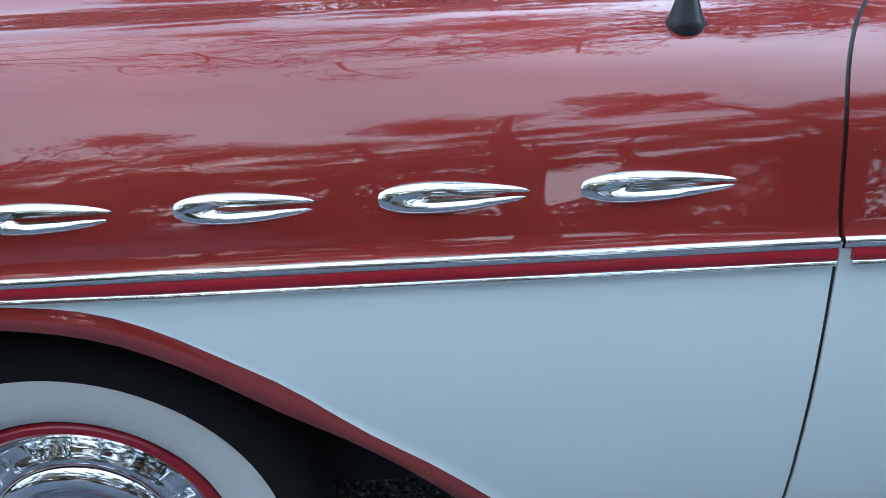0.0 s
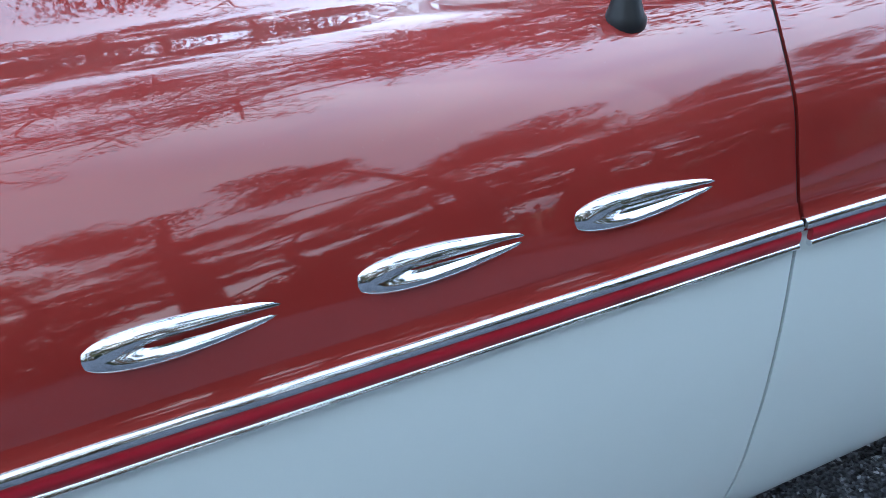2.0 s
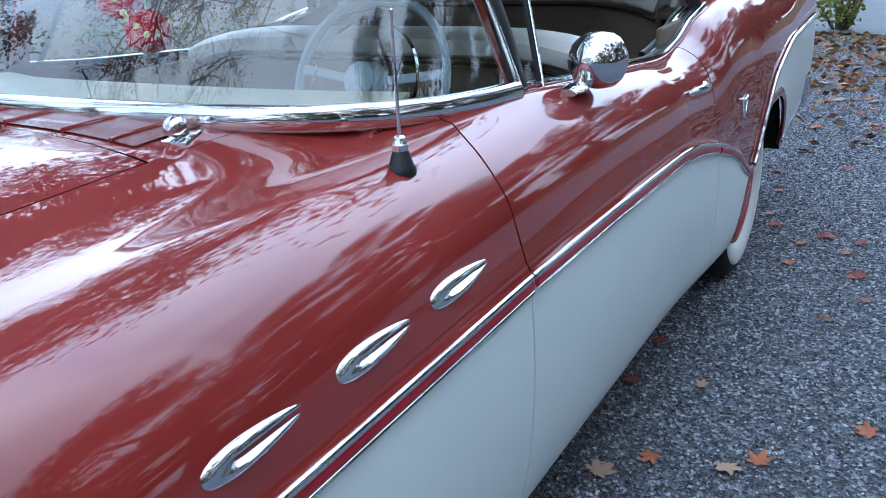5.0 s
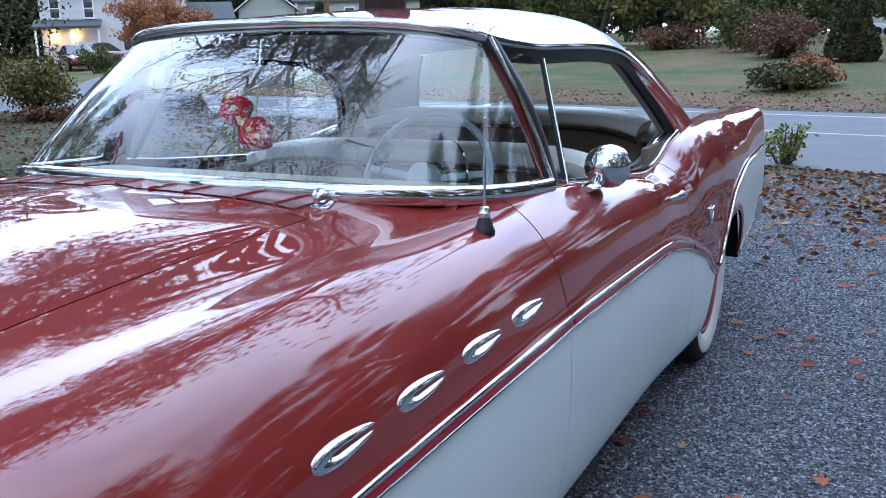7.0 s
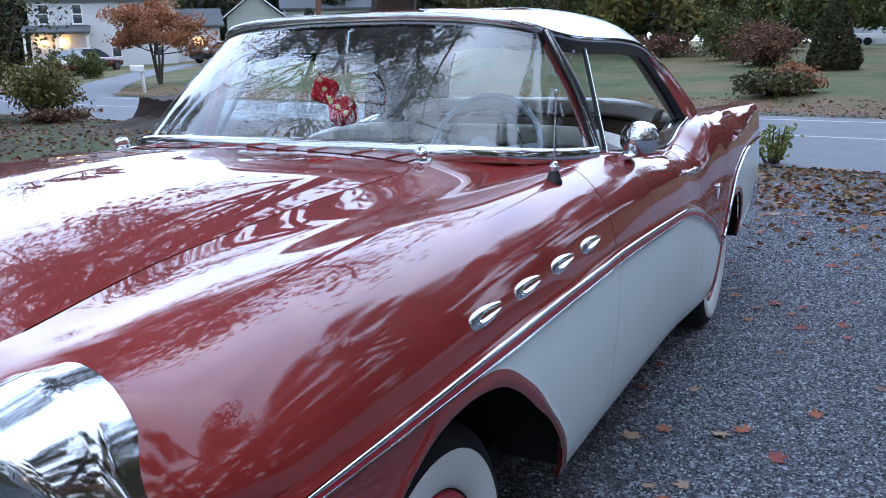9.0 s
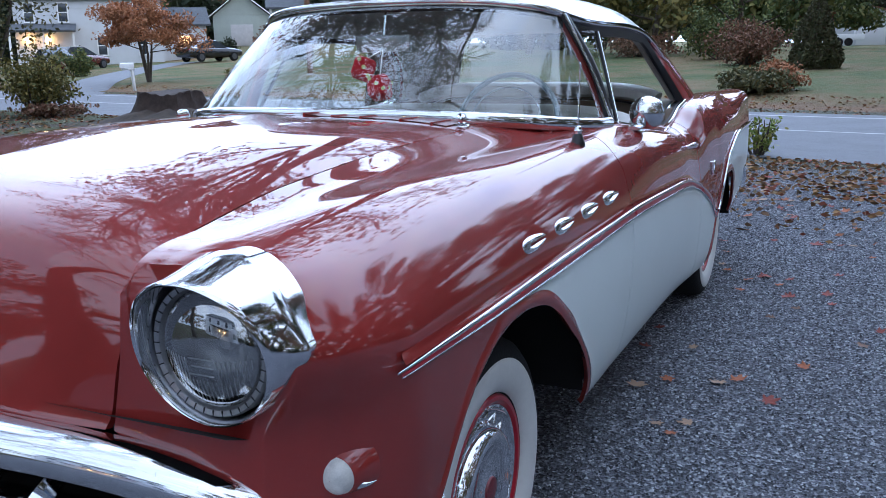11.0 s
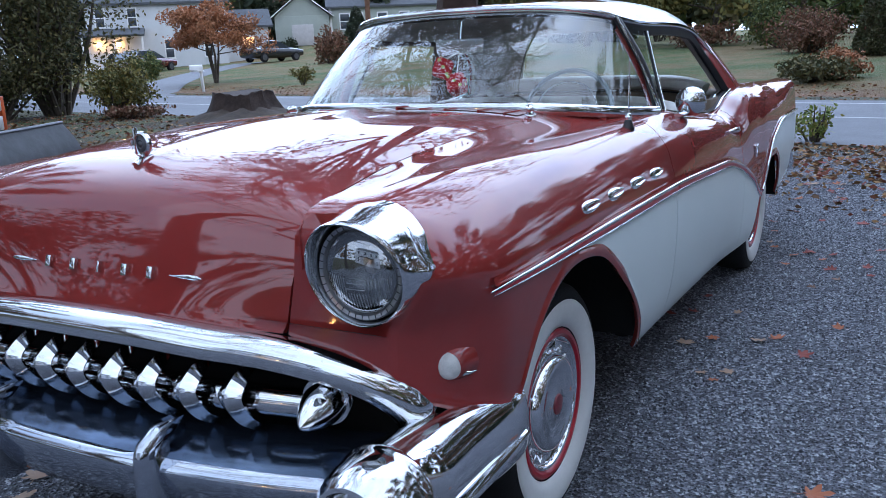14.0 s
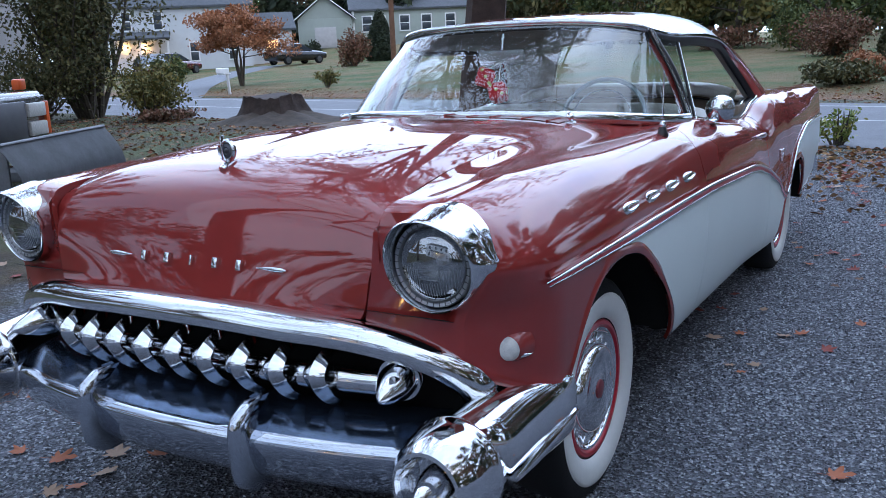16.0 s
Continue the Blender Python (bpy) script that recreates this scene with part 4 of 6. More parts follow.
for k in range(17):
    y = -0.66 + 1.32 * k / 16
    w = abs(y) / .66
    rw_rows.append([Vector((2.96 + .03 * w - .0, y * .78, 1.435 - .03 * w)).lerp(Vector((3.38 - .10 * w, y, 1.085)), q / 8) for q in range(9)])
rw = part("rear_window", grid(rw_rows), CLEAR, car, "curved rear window")
rw.visible_shadow = False
deck = []
for x, z in ((3.22, 1.055), (3.4, 1.045), (3.8, 1.02), (4.2, .985), (4.36, .95), (4.40, .85), (4.38, .55)):
    y1 = UPPER(min(x, 4.38))[0] + 0.01
    deck.append([(x, y1 * k / 8, z - .03 * (abs(k) / 8) ** 3) for k in range(-8, 9)])
part("trunk_lid", grid(deck), RED, car, "red trunk lid")
part("rear_panel", box((4.385, 0, .68), (.03, 1.76, .42), .01), RED, car)
part("rear_bumper", sweep(smooth_path([(4.22, -.90, .50), (4.42, -.84, .50), (4.50, -.4, .50), (4.51, 0, .50), (4.50, .4, .50), (4.42, .84, .50), (4.22, .90, .50)], 40), ring(.035, .075, 14, pow_=3)), CHROME, car, "chrome rear bumper")
both("tail_lamp", lambda: lathe([(0.001, 4.42), (.035, 4.41), (.045, 4.37)], 20, "x", (0, -.82, .90)), TRIM_RED, car)


# vent window post and glass
both("vent_post", lambda: sweep([Vector((1.42, -.795, 1.062)).lerp(Vector((1.565, -.672, 1.39)), k / 5) for k in range(6)], ring(.005, .008, 8, pow_=4), up=(1, 0, 0)), BLACK, car, "slim dark vent window post")
both("vent_bead", lambda: sweep([Vector((1.42, -.803, 1.062)).lerp(Vector((1.565, -.680, 1.39)), k / 5) for k in range(6)], ring(.003, .004, 8), up=(1, 0, 0)), CHROME, car)
vg = both("vent_glass", lambda: grid([[Vector((1.34, -.775, 1.07)).lerp(Vector((1.352, -.625, 1.43)), k / 4) for k in range(5)], [Vector((1.42, -.79, 1.065)).lerp(Vector((1.56, -.67, 1.39)), k / 4) for k in range(5)]]), CLEAR, car)
for g in vg:
    g.visible_shadow = False
both("belt_molding", lambda: sweep([Vector((x, -UPPER(x)[0] + .004, UPPER(x)[1] + .006)) for x in np.linspace(1.36, 2.76, 40)], ring(.008, .007, 8)), CHROME, car, "chrome belt molding dipping at the door end")
both("belt_bead", lambda: sweep([Vector((x, -UPPER(x)[0] + .042, UPPER(x)[1] + .006)) for x in np.linspace(2.26, 2.74, 24)], ring(.009, .008, 8)), CHROME, car, "chrome bead inside the belt kick-up")
both("belt_rubber", lambda: sweep([Vector((x, -UPPER(x)[0] + .060, UPPER(x)[1] + .004)) for x in np.linspace(2.26, 2.74, 24)], ring(.010, .008, 8)), BLACK, car)
both("window_seal", lambda: sweep([Vector((x, -UPPER(x)[0] + .02, UPPER(x)[1] + .004)) for x in np.linspace(1.40, 2.74, 36)], ring(.010, .008, 8, pow_=4)), BLACK, car)


# side trim: two bright beads with red enamel between
def trim_line(a, b, n, dz=0.0, out=0.006):
    pts = []
    for x in np.linspace(a, b, n):
        u = UPPER(max(x, -.62))
        k = NOSE_IN(x) if x < -.5 else 0
        d = dz * (.42 + .58 * min(1, max(0, (x + .58) / .8))) if dz < 0 else dz
        pts.append(Vector((x, -(low_width(x, u[13] + min(d, 0)) + out - k * .4), u[13] + d)))
    return pts


def taper(t):
    return min(1.0, 0.25 + 4 * t, 0.55 + 0.9 * t)


for a, b in ((-0.585, 0.983), (0.989, 2.343), (2.353, 2.835)):
    n = int((b - a) / 0.03) + 2
    sc = taper if a < -.5 else None
    t_up = both("side_trim", lambda: sweep(trim_line(a, b, n, .0010, .003), ring(.0062, .0074, 12), scale=sc), CHROME, car, "chrome side molding with a red enamel stripe")
    for ob, s in zip(t_up, (1, -1)):
        def bead(make):
            bm = make()
            return bm if s == 1 else flip_y(bm)
        part("enamel_stripe", bead(lambda: sweep(trim_line(a + .012, b, n, -.0130, .0035), ring(.0042, .0082, 10, pow_=3), scale=sc)), TRIM_RED, ob, "red enamel stripe")
        part("lower_bead", bead(lambda: sweep(trim_line(a + .012, b, n, -.0240, .003), ring(.0052, .0042, 10), scale=sc)), CHROME, ob)
for a, b in ((-0.56, 0.983), (0.989, 2.343), (2.353, 2.80)):
    n = int((b - a) / 0.03) + 2
    both("trim_flare", lambda: grid([trim_line(a, b, n, .026, -.0050), trim_line(a, b, n, .017, -.0025), trim_line(a, b, n, .011, .0005), trim_line(a, b, n, .007, .0030)]), RED, car)
both("rear_sweep_trim", lambda: sweep(trim_line(2.85, 4.37, 60, .0, .007), ring(.008, .011, 8)), CHROME, car, "chrome molding over the rear wheel")
both("rocker_strip", lambda: sweep([Vector((x, -low_width(x, BOTTOM(x) + .01) - .004, BOTTOM(x) + .012)) for x in np.linspace(3.74, 4.36, 16)], ring(.004, .012, 8)), CHROME, car)


# ventiports: hollow bright teardrops, four on each front fender
def port_mesh():
    rows = []
    for i in range(25):
        t = i / 24
        half = 0.0185 * (math.sin(math.pi * min(1, t ** 0.62)) ** 0.75) + .0006
        sec = []
        for k in range(19):
            a = math.pi * k / 18
            h = 0.0145 * math.sin(a) ** 0.8 * (math.sin(math.pi * min(1, t**0.62)) ** 0.8)
            v = -math.cos(a)
            body = 0.0145 * math.sin(math.pi * min(1, t**0.62)) ** 0.8
            dip = math.exp(-((v + 0.04) / 0.26) ** 2) * body * .72 * min(1, max(0, (t - .10) / .2)) * min(1, max(0, (.97 - t) / .12))
            sec.append((-0.0925 + 0.194 * t, -(h - dip), half * v))
        rows.append(sec)
    bm = grid(rows)
    bmesh.ops.reverse_faces(bm, faces=bm.faces)
    return bm


for n_, x in enumerate((0.111, 0.333, 0.560, 0.785)):
    def port_at():
        bm = port_mesh()
        bmesh.ops.transform(bm, matrix=Matrix.Rotation(math.radians(-13), 4, "X"), verts=bm.verts)
        bmesh.ops.transform(bm, matrix=Matrix.Rotation(math.radians(0.6), 4, "Y"), verts=bm.verts)
        bmesh.ops.translate(bm, vec=(x, -.944 + .004 * n_ / 3, .9135 - 0.004 * n_ / 3), verts=bm.verts)
        return bm
    pp = both("ventiport", port_at, CHROME, car, "hollow chrome teardrop ventiport")


# wheels
def rib_mesh(m):
    bm = box((0, 0, 0), (.036, .006, .0036), .0012, seg=1)
    bmesh.ops.transform(bm, matrix=m, verts=bm.verts)
    return bm


def wheel(at, flip, lean=0.0):
    rub = lathe([(.195, -.070), (.225, -.088), (.26, -.1015), (.30, -.1035), (.330, -.094), (.346, -.078), (.354, -.045), (.356, 0), (.354, .045), (.346, .075), (.32, .092), (.26, .10), (.19, .080)], 80, "y")
    w = part("wheel", rub, RUBBER, car, "tyre with wide white sidewall, red rim and chrome wheel cover")
    part("whitewall", lathe([(.2185, -.078), (.223, -.088), (.232, -.096), (.250, -.1035), (.275, -.1075), (.293, -.1070), (.302, -.1045), (.305, -.1005)], 80, "y"), WALLWHITE, w, "wide white sidewall")
    part("rim", lathe([(.192, -.064), (.196, -.083), (.203, -.0895), (.213, -.0895), (.2185, -.084), (.220, -.074)], 80, "y"), TRIM_RED, w, "red painted rim edge")
    cap = part("wheel_cover", lathe([(.1975, -.066), (.1965, -.080), (.193, -.0835), (.187, -.081), (.183, -.073), (.176, -.067), (.152, -.062), (.147, -.065), (.1435, -.076), (.139, -.088), (.131, -.0965), (.120, -.1005), (.110, -.0995), (.104, -.0955), (.096, -.0935), (.070, -.0915), (.046, -.0925), (.039, -.0965), (.033, -.0975), (.0005, -.0975)], 80, "y"), CHROME, w, "ribbed chrome wheel cover")
    for k in range(20):
        a = 2 * math.pi * k / 20
        part("rib", rib_mesh(Matrix.Rotation(a, 4, "Y") @ Matrix.Translation((.168, -.0665, 0)) @ Matrix.Rotation(radians(9), 4, "Z")), CHROME, cap)
    part("medallion", lathe([(.031, -.097), (.029, -.1015), (.018, -.1035), (.0005, -.104)], 32, "y"), MEDALRED, cap, "red centre medallion")
    w.matrix_local = pose(*at, lean, 0, 180 if flip else 0)
    return w


for x in (-.012, 3.1):
    wheel((x, -.787, .356), False, .9)
    wheel((x, .787, .356), True)

# dark wells, floor pan and inner shells; their near-black colour deepens the shade
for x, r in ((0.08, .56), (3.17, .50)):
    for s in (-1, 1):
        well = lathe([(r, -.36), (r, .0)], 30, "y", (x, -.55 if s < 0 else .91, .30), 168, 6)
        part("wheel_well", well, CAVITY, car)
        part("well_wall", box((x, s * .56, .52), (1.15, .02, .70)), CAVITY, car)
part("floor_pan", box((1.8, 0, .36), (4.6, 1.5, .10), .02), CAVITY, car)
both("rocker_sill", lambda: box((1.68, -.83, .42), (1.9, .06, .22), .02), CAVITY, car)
part("axle", sweep([Vector((0, -.7, .30)), Vector((0, .7, .30))], ring(.045, n=12)), CAVITY, car)
part("rear_axle", sweep([Vector((3.1, -.7, .33)), Vector((3.1, .7, .33))], ring(.055, n=12)), CAVITY, car)
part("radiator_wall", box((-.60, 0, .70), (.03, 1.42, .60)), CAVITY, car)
part("firewall", box((.78, 0, .75), (.03, 1.5, .62)), CAVITY, car)


# ---- front end ----
def bezel_mesh():
    """A hooded bezel: a round front rim that flares back to a pointed outer corner and a tall brow."""
    rings = [[] for _ in range(10)]
    n = 96
    for k in range(n):
        a = 2 * math.pi * k / n
        c, s = math.cos(a), math.sin(a)          # c: towards the outside, s: up
        da = math.atan2(s - .03, c)
        point = math.exp(-abs(da) / .34)
        outer = .1210 + .013 * max(0, s) ** 2 + .030 * point
        lean = -.800 - .022 * s - .014 * max(0, s) ** 2 + .012 * max(0, c)
        back = -.716 + .030 * max(0, -s) - .012 * max(0, -c) - .020 * max(0, c) ** 2

        def P(r, x):
            return (x, -LAMP_Y - r * c, LAMP_Z + r * s)
        rings[0].append(P(outer - .002, back + .05))
        rings[1].append(P(outer + .001, back + .006))
        rings[2].append(P(outer + .002, back))
        rings[3].append(P(outer - (outer - .118) * .22, back + (lean - back) * .22))
        rings[4].append(P(outer - (outer - .118) * .62, back + (lean - back) * .52))
        rings[5].append(P(.1185, back + (lean - back) * .86))
        rings[6].append(P(.1170, lean))
        rings[7].append(P(.1140, lean - .003))
        rings[8].append(P(.1105, lean + .002))
        rings[9].append(P(.1080, -.752))
    bm = grid(rings, closed=True)
    bmesh.ops.recalc_face_normals(bm, faces=bm.faces)
    return bm


bz = both("headlight", bezel_mesh, CHROME, car, "round headlight in a hooded chrome bezel", sharp=50)
for ob, s in zip(bz, (-1, 1)):
    c = (0, s * LAMP_Y, LAMP_Z)
    part("lamp_well", lathe([(.110, -.748), (.104, -.744), (.098, -.744)], 64, "x", c), BLACK, ob)
    part("lamp_ring", lathe([(.1055, -.750), (.1045, -.768), (.101, -.7735), (.0935, -.7715), (.0905, -.766), (.0895, -.752)], 64, "x", c), LAMPRING, ob, "notched grey lamp ring")
    for k in range(36):
        a = 2 * math.pi * k / 36
        t = pose(-.7715, c[1] + .0975 * math.cos(a), c[2] + .0975 * math.sin(a)) @ Matrix.Rotation(a, 4, "X")
        bm = box((0, 0, 0), (.004, .009, .0018))
        bmesh.ops.transform(bm, matrix=t, verts=bm.verts)
        part("ring_notch", bm, BLACK, ob)
    part("reflector", lathe([(.0895, -.764), (.082, -.742), (.068, -.722), (.050, -.706), (.028, -.697), (.0005, -.694)], 48, "x", c), REFLECTOR, ob, "silvered reflector bowl")
    part("bulb_shield", lathe([(.0005, -.738), (.010, -.735), (.014, -.724), (.014, -.700)], 20, "x", c), LAMPRING, ob)
    part("lens", lathe([(.0905, -.765), (.086, -.772), (.072, -.781), (.050, -.789), (.026, -.793), (.0005, -.794)], 64, "x", c), LENS, ob, "clear sealed-beam lens").visible_shadow = False
    # moulded flutes over the lower half of the lens, with a plain block in the middle
    for k in range(-11, 12):
        y = k * .0070
        h = math.sqrt(max(0, .080**2 - y * y))
        top = -.004 if abs(k) > 3 else -.040
        if top + h > .012:
            zm = (top - h) / 2
            xx = -.7655 - .0265 * (1 - (y * y + zm * zm) / .0905**2)
            part("lens_flute", box((xx, c[1] + y, c[2] + zm), (.0025, .0022, (top + h) * .94), .001, pose(0, 0, 0, 0, -math.degrees(math.atan2(-zm * .55, .0905)), 0), seg=1), LAMPRING, ob)
    for z in (-.008, -.020, -.032):
        part("lens_flute", box((-.7655 - .0250, c[1], c[2] + z), (.0025, .046, .0022), .001, seg=1), LAMPRING, ob)

both("turn_signal", lambda: lathe([(.046, -.605), (.043, -.616), (.039, -.636), (.035, -.653), (.032, -.660), (.028, -.662)], 40, "x", (0, -.895, .698)), RED, car, "round parking lamp with frosted clear lens")
both("parking_lens", lambda: lathe([(.0310, -.650), (.0310, -.660), (.028, -.669), (.020, -.677), (.010, -.681), (.0005, -.682)], 40, "x", (0, -.895, .698)), FROST, car, "frosted ribbed parking lamp lens")
both("turn_signal_fin", lambda: sweep(smooth_path([(-.648, -.922, .680), (-.636, -.935, .680), (-.624, -.945, .683)], 8), ring(.004, .006, 8), scale=lambda t: 1.05 - t), CHROME, car)

# grille mouth, upper bar
BAR = [(-.868, 0, .758), (-.864, .20, .756), (-.852, .38, .747), (-.834, .53, .741), (-.806, .65, .721), (-.770, .75, .687), (-.728, .815, .640), (-.690, .842, .582)]
bar_pts = mirror_line(smooth_path(BAR, 24))
bar_sec = [(-.036, .018), (-.034, .026), (-.02, .031), (.0, .030), (.020, .022), (.031, .008), (.034, -.008), (.030, -.024), (.018, -.032), (.0, -.030), (-.02, -.020), (-.034, .0)]


def bar_mesh():
    rows = []
    n = len(bar_pts)
    for i, p in enumerate(bar_pts):
        d = (bar_pts[min(i + 1, n - 1)] - bar_pts[max(i - 1, 0)]).normalized()
        fwd = Vector((-1, 0, 0))
        fwd = (fwd - d * fwd.dot(d)).normalized()
        up = d.cross(fwd).normalized()
        if up.z < 0:
            up = -up
        e = abs(2 * i / (n - 1) - 1)
        k = 1.10 + .30 * max(0, (e - .72) / .28) - .30 * max(0, (e - .965) / .035)
        rows.append([p + fwd * a * k + up * b * k for a, b in bar_sec])
    bm = grid(rows, closed=True)
    bm.verts.ensure_lookup_table()
    m = len(bar_sec)
    bm.faces.new(bm.verts[:m]), bm.faces.new(bm.verts[-m:])
    bmesh.ops.recalc_face_normals(bm, faces=bm.faces)
    return bm


grille = part("grille_bar", bar_mesh(), CHROME, car, "arched chrome bar over the grille")
# near-black sheet standing in for the shade inside the grille mouth
part("grille_shade_sheet", grid([[(-.80, y, .80), (-.66, y, .74), (-.62, y, .60), (-.66, y, .46), (-.80, y, .42)] for y in np.linspace(-.80, .80, 12)]), CAVITY, car)
tube = [Vector((-.842 + .06 * (abs(y) / .6) ** 3, y, .622 - .012 * (abs(y) / .6) ** 2)) for y in np.linspace(-.60, .60, 41)]
lower = part("grille_tube", sweep(tube, ring(.035, n=20)), CHROME, car, "chrome grille tube with nine curved teeth")


def tooth_mesh():
    """A chevron blade: its nose stands forward above the middle, the lower limb sweeps back."""
    line = smooth_path([(.030, 0, .080), (-.016, 0, .062), (-.054, 0, .040), (-.066, 0, .022), (-.056, 0, -.002), (-.030, 0, -.036), (.006, 0, -.062), (.026, 0, -.070)], 22)
    rows = []
    for i, p in enumerate(line):
        t = i / 21
        w = .035 * (.22 + .78 * math.sin(math.pi * min(1, t * .90 + .05)) ** .8)
        d = (line[min(i + 1, 21)] - line[max(i - 1, 0)]).normalized()
        n = Vector((d.z, 0, -d.x))
        if n.x > 0:
            n = -n
        rows.append([p + n * a + Vector((0, b, 0)) for a, b in ((.019, 0), (.010, w * .62), (.001, w), (-.007, w * .8), (-.010, 0), (-.007, -w * .8), (.001, -w), (.010, -w * .62))])
    bm = grid(rows, closed=True)
    bm.verts.ensure_lookup_table()
    bm.faces.new(bm.verts[:8]), bm.faces.new(bm.verts[-8:])
    bmesh.ops.recalc_face_normals(bm, faces=bm.faces)
    return bm


TOOTH = None
for k in range(-4, 5):
    if TOOTH is None:
        ob = part("tooth", tooth_mesh(), CHROME, lower, sharp=32)
        TOOTH = ob.data
    else:
        ob = new("tooth", TOOTH)
        ob.parent = lower
    y = k * .117
    ob.matrix_local = pose(-.842 + .06 * (abs(y) / .6) ** 3, y, .622 - .008 * (abs(y) / .6) ** 2)


def gbullet_mesh():
    bm = lathe([(.0005, -.128), (.010, -.120), (.024, -.098), (.038, -.066), (.047, -.030), (.050, -.004), (.057, -.004), (.061, .006), (.058, .020), (.046, .026), (.03, .05)], 40, "x")
    bmesh.ops.transform(bm, matrix=pose(-.790, -.662, .630, 0, -4, 10) @ Matrix.Scale(.98, 4), verts=bm.verts)
    return bm


both("grille_bullet", gbullet_mesh, CHROME, car, "pointed chrome bullet at the grille end")

# front bumper
shelf_sec = [(.150, .078), (.10, .075), (.05, .062), (.012, .044), (-.004, .034)]
face_sec = [(-.004, .0345), (-.018, .028), (-.027, .014), (-.028, .000), (-.020, -.030), (-.008, -.066), (.008, -.096), (.03, -.108), (.05, -.10), (.06, -.05), (.05, .02)]
rows, shelf = [], []
for y in np.linspace(-.76, .76, 49):
    x0 = -.945 + .10 * (abs(y) / .76) ** 2.2
    rows.append([(x0 + a, y, .455 + b) for a, b in face_sec])
    shelf.append([(x0 + a, y, .455 + b) for a, b in shelf_sec])
bm = grid(rows, closed=True)
bmesh.ops.recalc_face_normals(bm, faces=bm.faces)
bumper = part("front_bumper", bm, CHROME_OLD, car, "weathered chrome front bumper with round pods")
# the shelf is tinted apart from the face to carry its sky reflection
bm = grid(shelf)
for f in bm.faces:
    f.normal_update()
    if f.normal.z < 0:
        f.normal_flip()
part("bumper_shelf", bm, SHELFBLUE, bumper, "dull bumper top shelf, reflected sky blue in its colour")


def guard_mesh():
    rows = []
    for i in range(17):
        t = i / 16
        z = .118 - .245 * t
        w = .024 * (1 - .35 * abs(2 * t - 1) ** 4)
        fwd = -.034 - .016 * math.sin(math.pi * t) + .05 * max(0, .14 - t) / .14 + .04 * max(0, t - .85) / .15
        rows.append([(fwd + .02 * (1 - q * q) * -1, w * q, z) for q in (-1, -.6, 0, .6, 1)] + [(fwd + .06, w, z), (fwd + .06, -w, z)])
    bm = grid(rows, closed=True)
    bm.verts.ensure_lookup_table()
    bm.faces.new(bm.verts[:7]), bm.faces.new(bm.verts[-7:])
    bmesh.ops.recalc_face_normals(bm, faces=bm.faces)
    return bm


for s in (-1, 1):
    g = part("bumper_guard", guard_mesh(), CHROME_OLD, bumper, "upright bumper guard", sharp=60)
    g.matrix_local = pose(-.935, s * .285, .445)


def pod_mesh():
    secs = [(-.985, .852, .074, .470, .078), (-.998, .852, .080, .470, .084), (-.996, .852, .088, .470, .093), (-.975, .852, .102, .470, .107), (-.94, .853, .113, .471, .119), (-.90, .856, .118, .472, .125), (-.885, .856, .118, .472, .126), (-.880, .856, .122, .472, .129), (-.868, .857, .122, .472, .129), (-.862, .858, .117, .472, .124),
            (-.78, .872, .099, .480, .120), (-.68, .898, .078, .485, .117), (-.58, .926, .056, .486, .106), (-.51, .944, .042, .486, .096), (-.46, .956, .030, .486, .088), (-.425, .962, .014, .486, .080)]
    rows = []
    for x, cy, ry, cz, rz in secs:
        rows.append([(x, -cy + ry * math.cos(2 * math.pi * k / 40), cz + rz * math.sin(2 * math.pi * k / 40)) for k in range(40)])
    bm = grid(rows, closed=True)
    bm.verts.ensure_lookup_table()
    bm.faces.new(bm.verts[-40:])
    bmesh.ops.recalc_face_normals(bm, faces=bm.faces)
    return bm


pods = both("bumper_pod", pod_mesh, CHROME, bumper, "chrome bumper pod wrapping to the wheel opening")
for ob, s in zip(pods, (-1, 1)):
    part("pod_cup", lathe([(.076, -.985), (.070, -.95), (.062, -.92), (.04, -.91), (.0005, -.91)], 40, "x", (0, s * .852, .470)), CHROME, ob, "hollow chrome cup")
    part("pod_bullet", lathe([(.0005, -1.050), (.007, -1.044), (.022, -1.012), (.036, -.972), (.045, -.93), (.047, -.91)], 36, "x", (0, s * .852, .470)), CHROME, ob, "pointed chrome bullet")
    sp = sweep(smooth_path([(-.80, -.975, .437), (-.68, -.980, .450), (-.55, -.984, .462), (-.45, -.988, .474)], 20), ring(.010, .013, 10), scale=lambda t: .25 + 1.1 * math.sin(math.pi * min(1, t * .85 + .1)))
    part("pod_spear", sp if s < 0 else flip_y(sp), CHROME, ob)
part("lower_valance", box((-.80, 0, .43), (.16, 1.46, .02), .005), TEETHIN, car)

# hood ornament, name spelled as plain bars, nose darts
orn = part("hood_ornament", lathe([(.025, -.004), (.028, -.008), (.033, -.004), (.033, .004), (.028, .008), (.023, .004), (.021, -.004), (.025, -.004)], 40, "x", (-.618, 0, 1.156)), CHROME, car, "ringed chrome hood ornament")
part("crest", lathe([(.0005, -.009), (.006, -.007), (.008, -.004), (.012, -.006), (.016, -.003), (.023, 0), (.015, .008), (.0005, .010)], 24, "x", (-.618, 0, 1.156)), TEETHIN, orn, "dull grey round crest")
part("ornament_foot", sweep(smooth_path([(-.645, 0, 1.106), (-.618, 0, 1.122), (-.585, 0, 1.128)], 10), ring(.010, .008, 10), scale=lambda t: 1.1 - .8 * t), CHROME, orn)
part("ornament_blade", box((-.634, 0, 1.166), (.014, .004, .066), .0018), CHROME, orn)


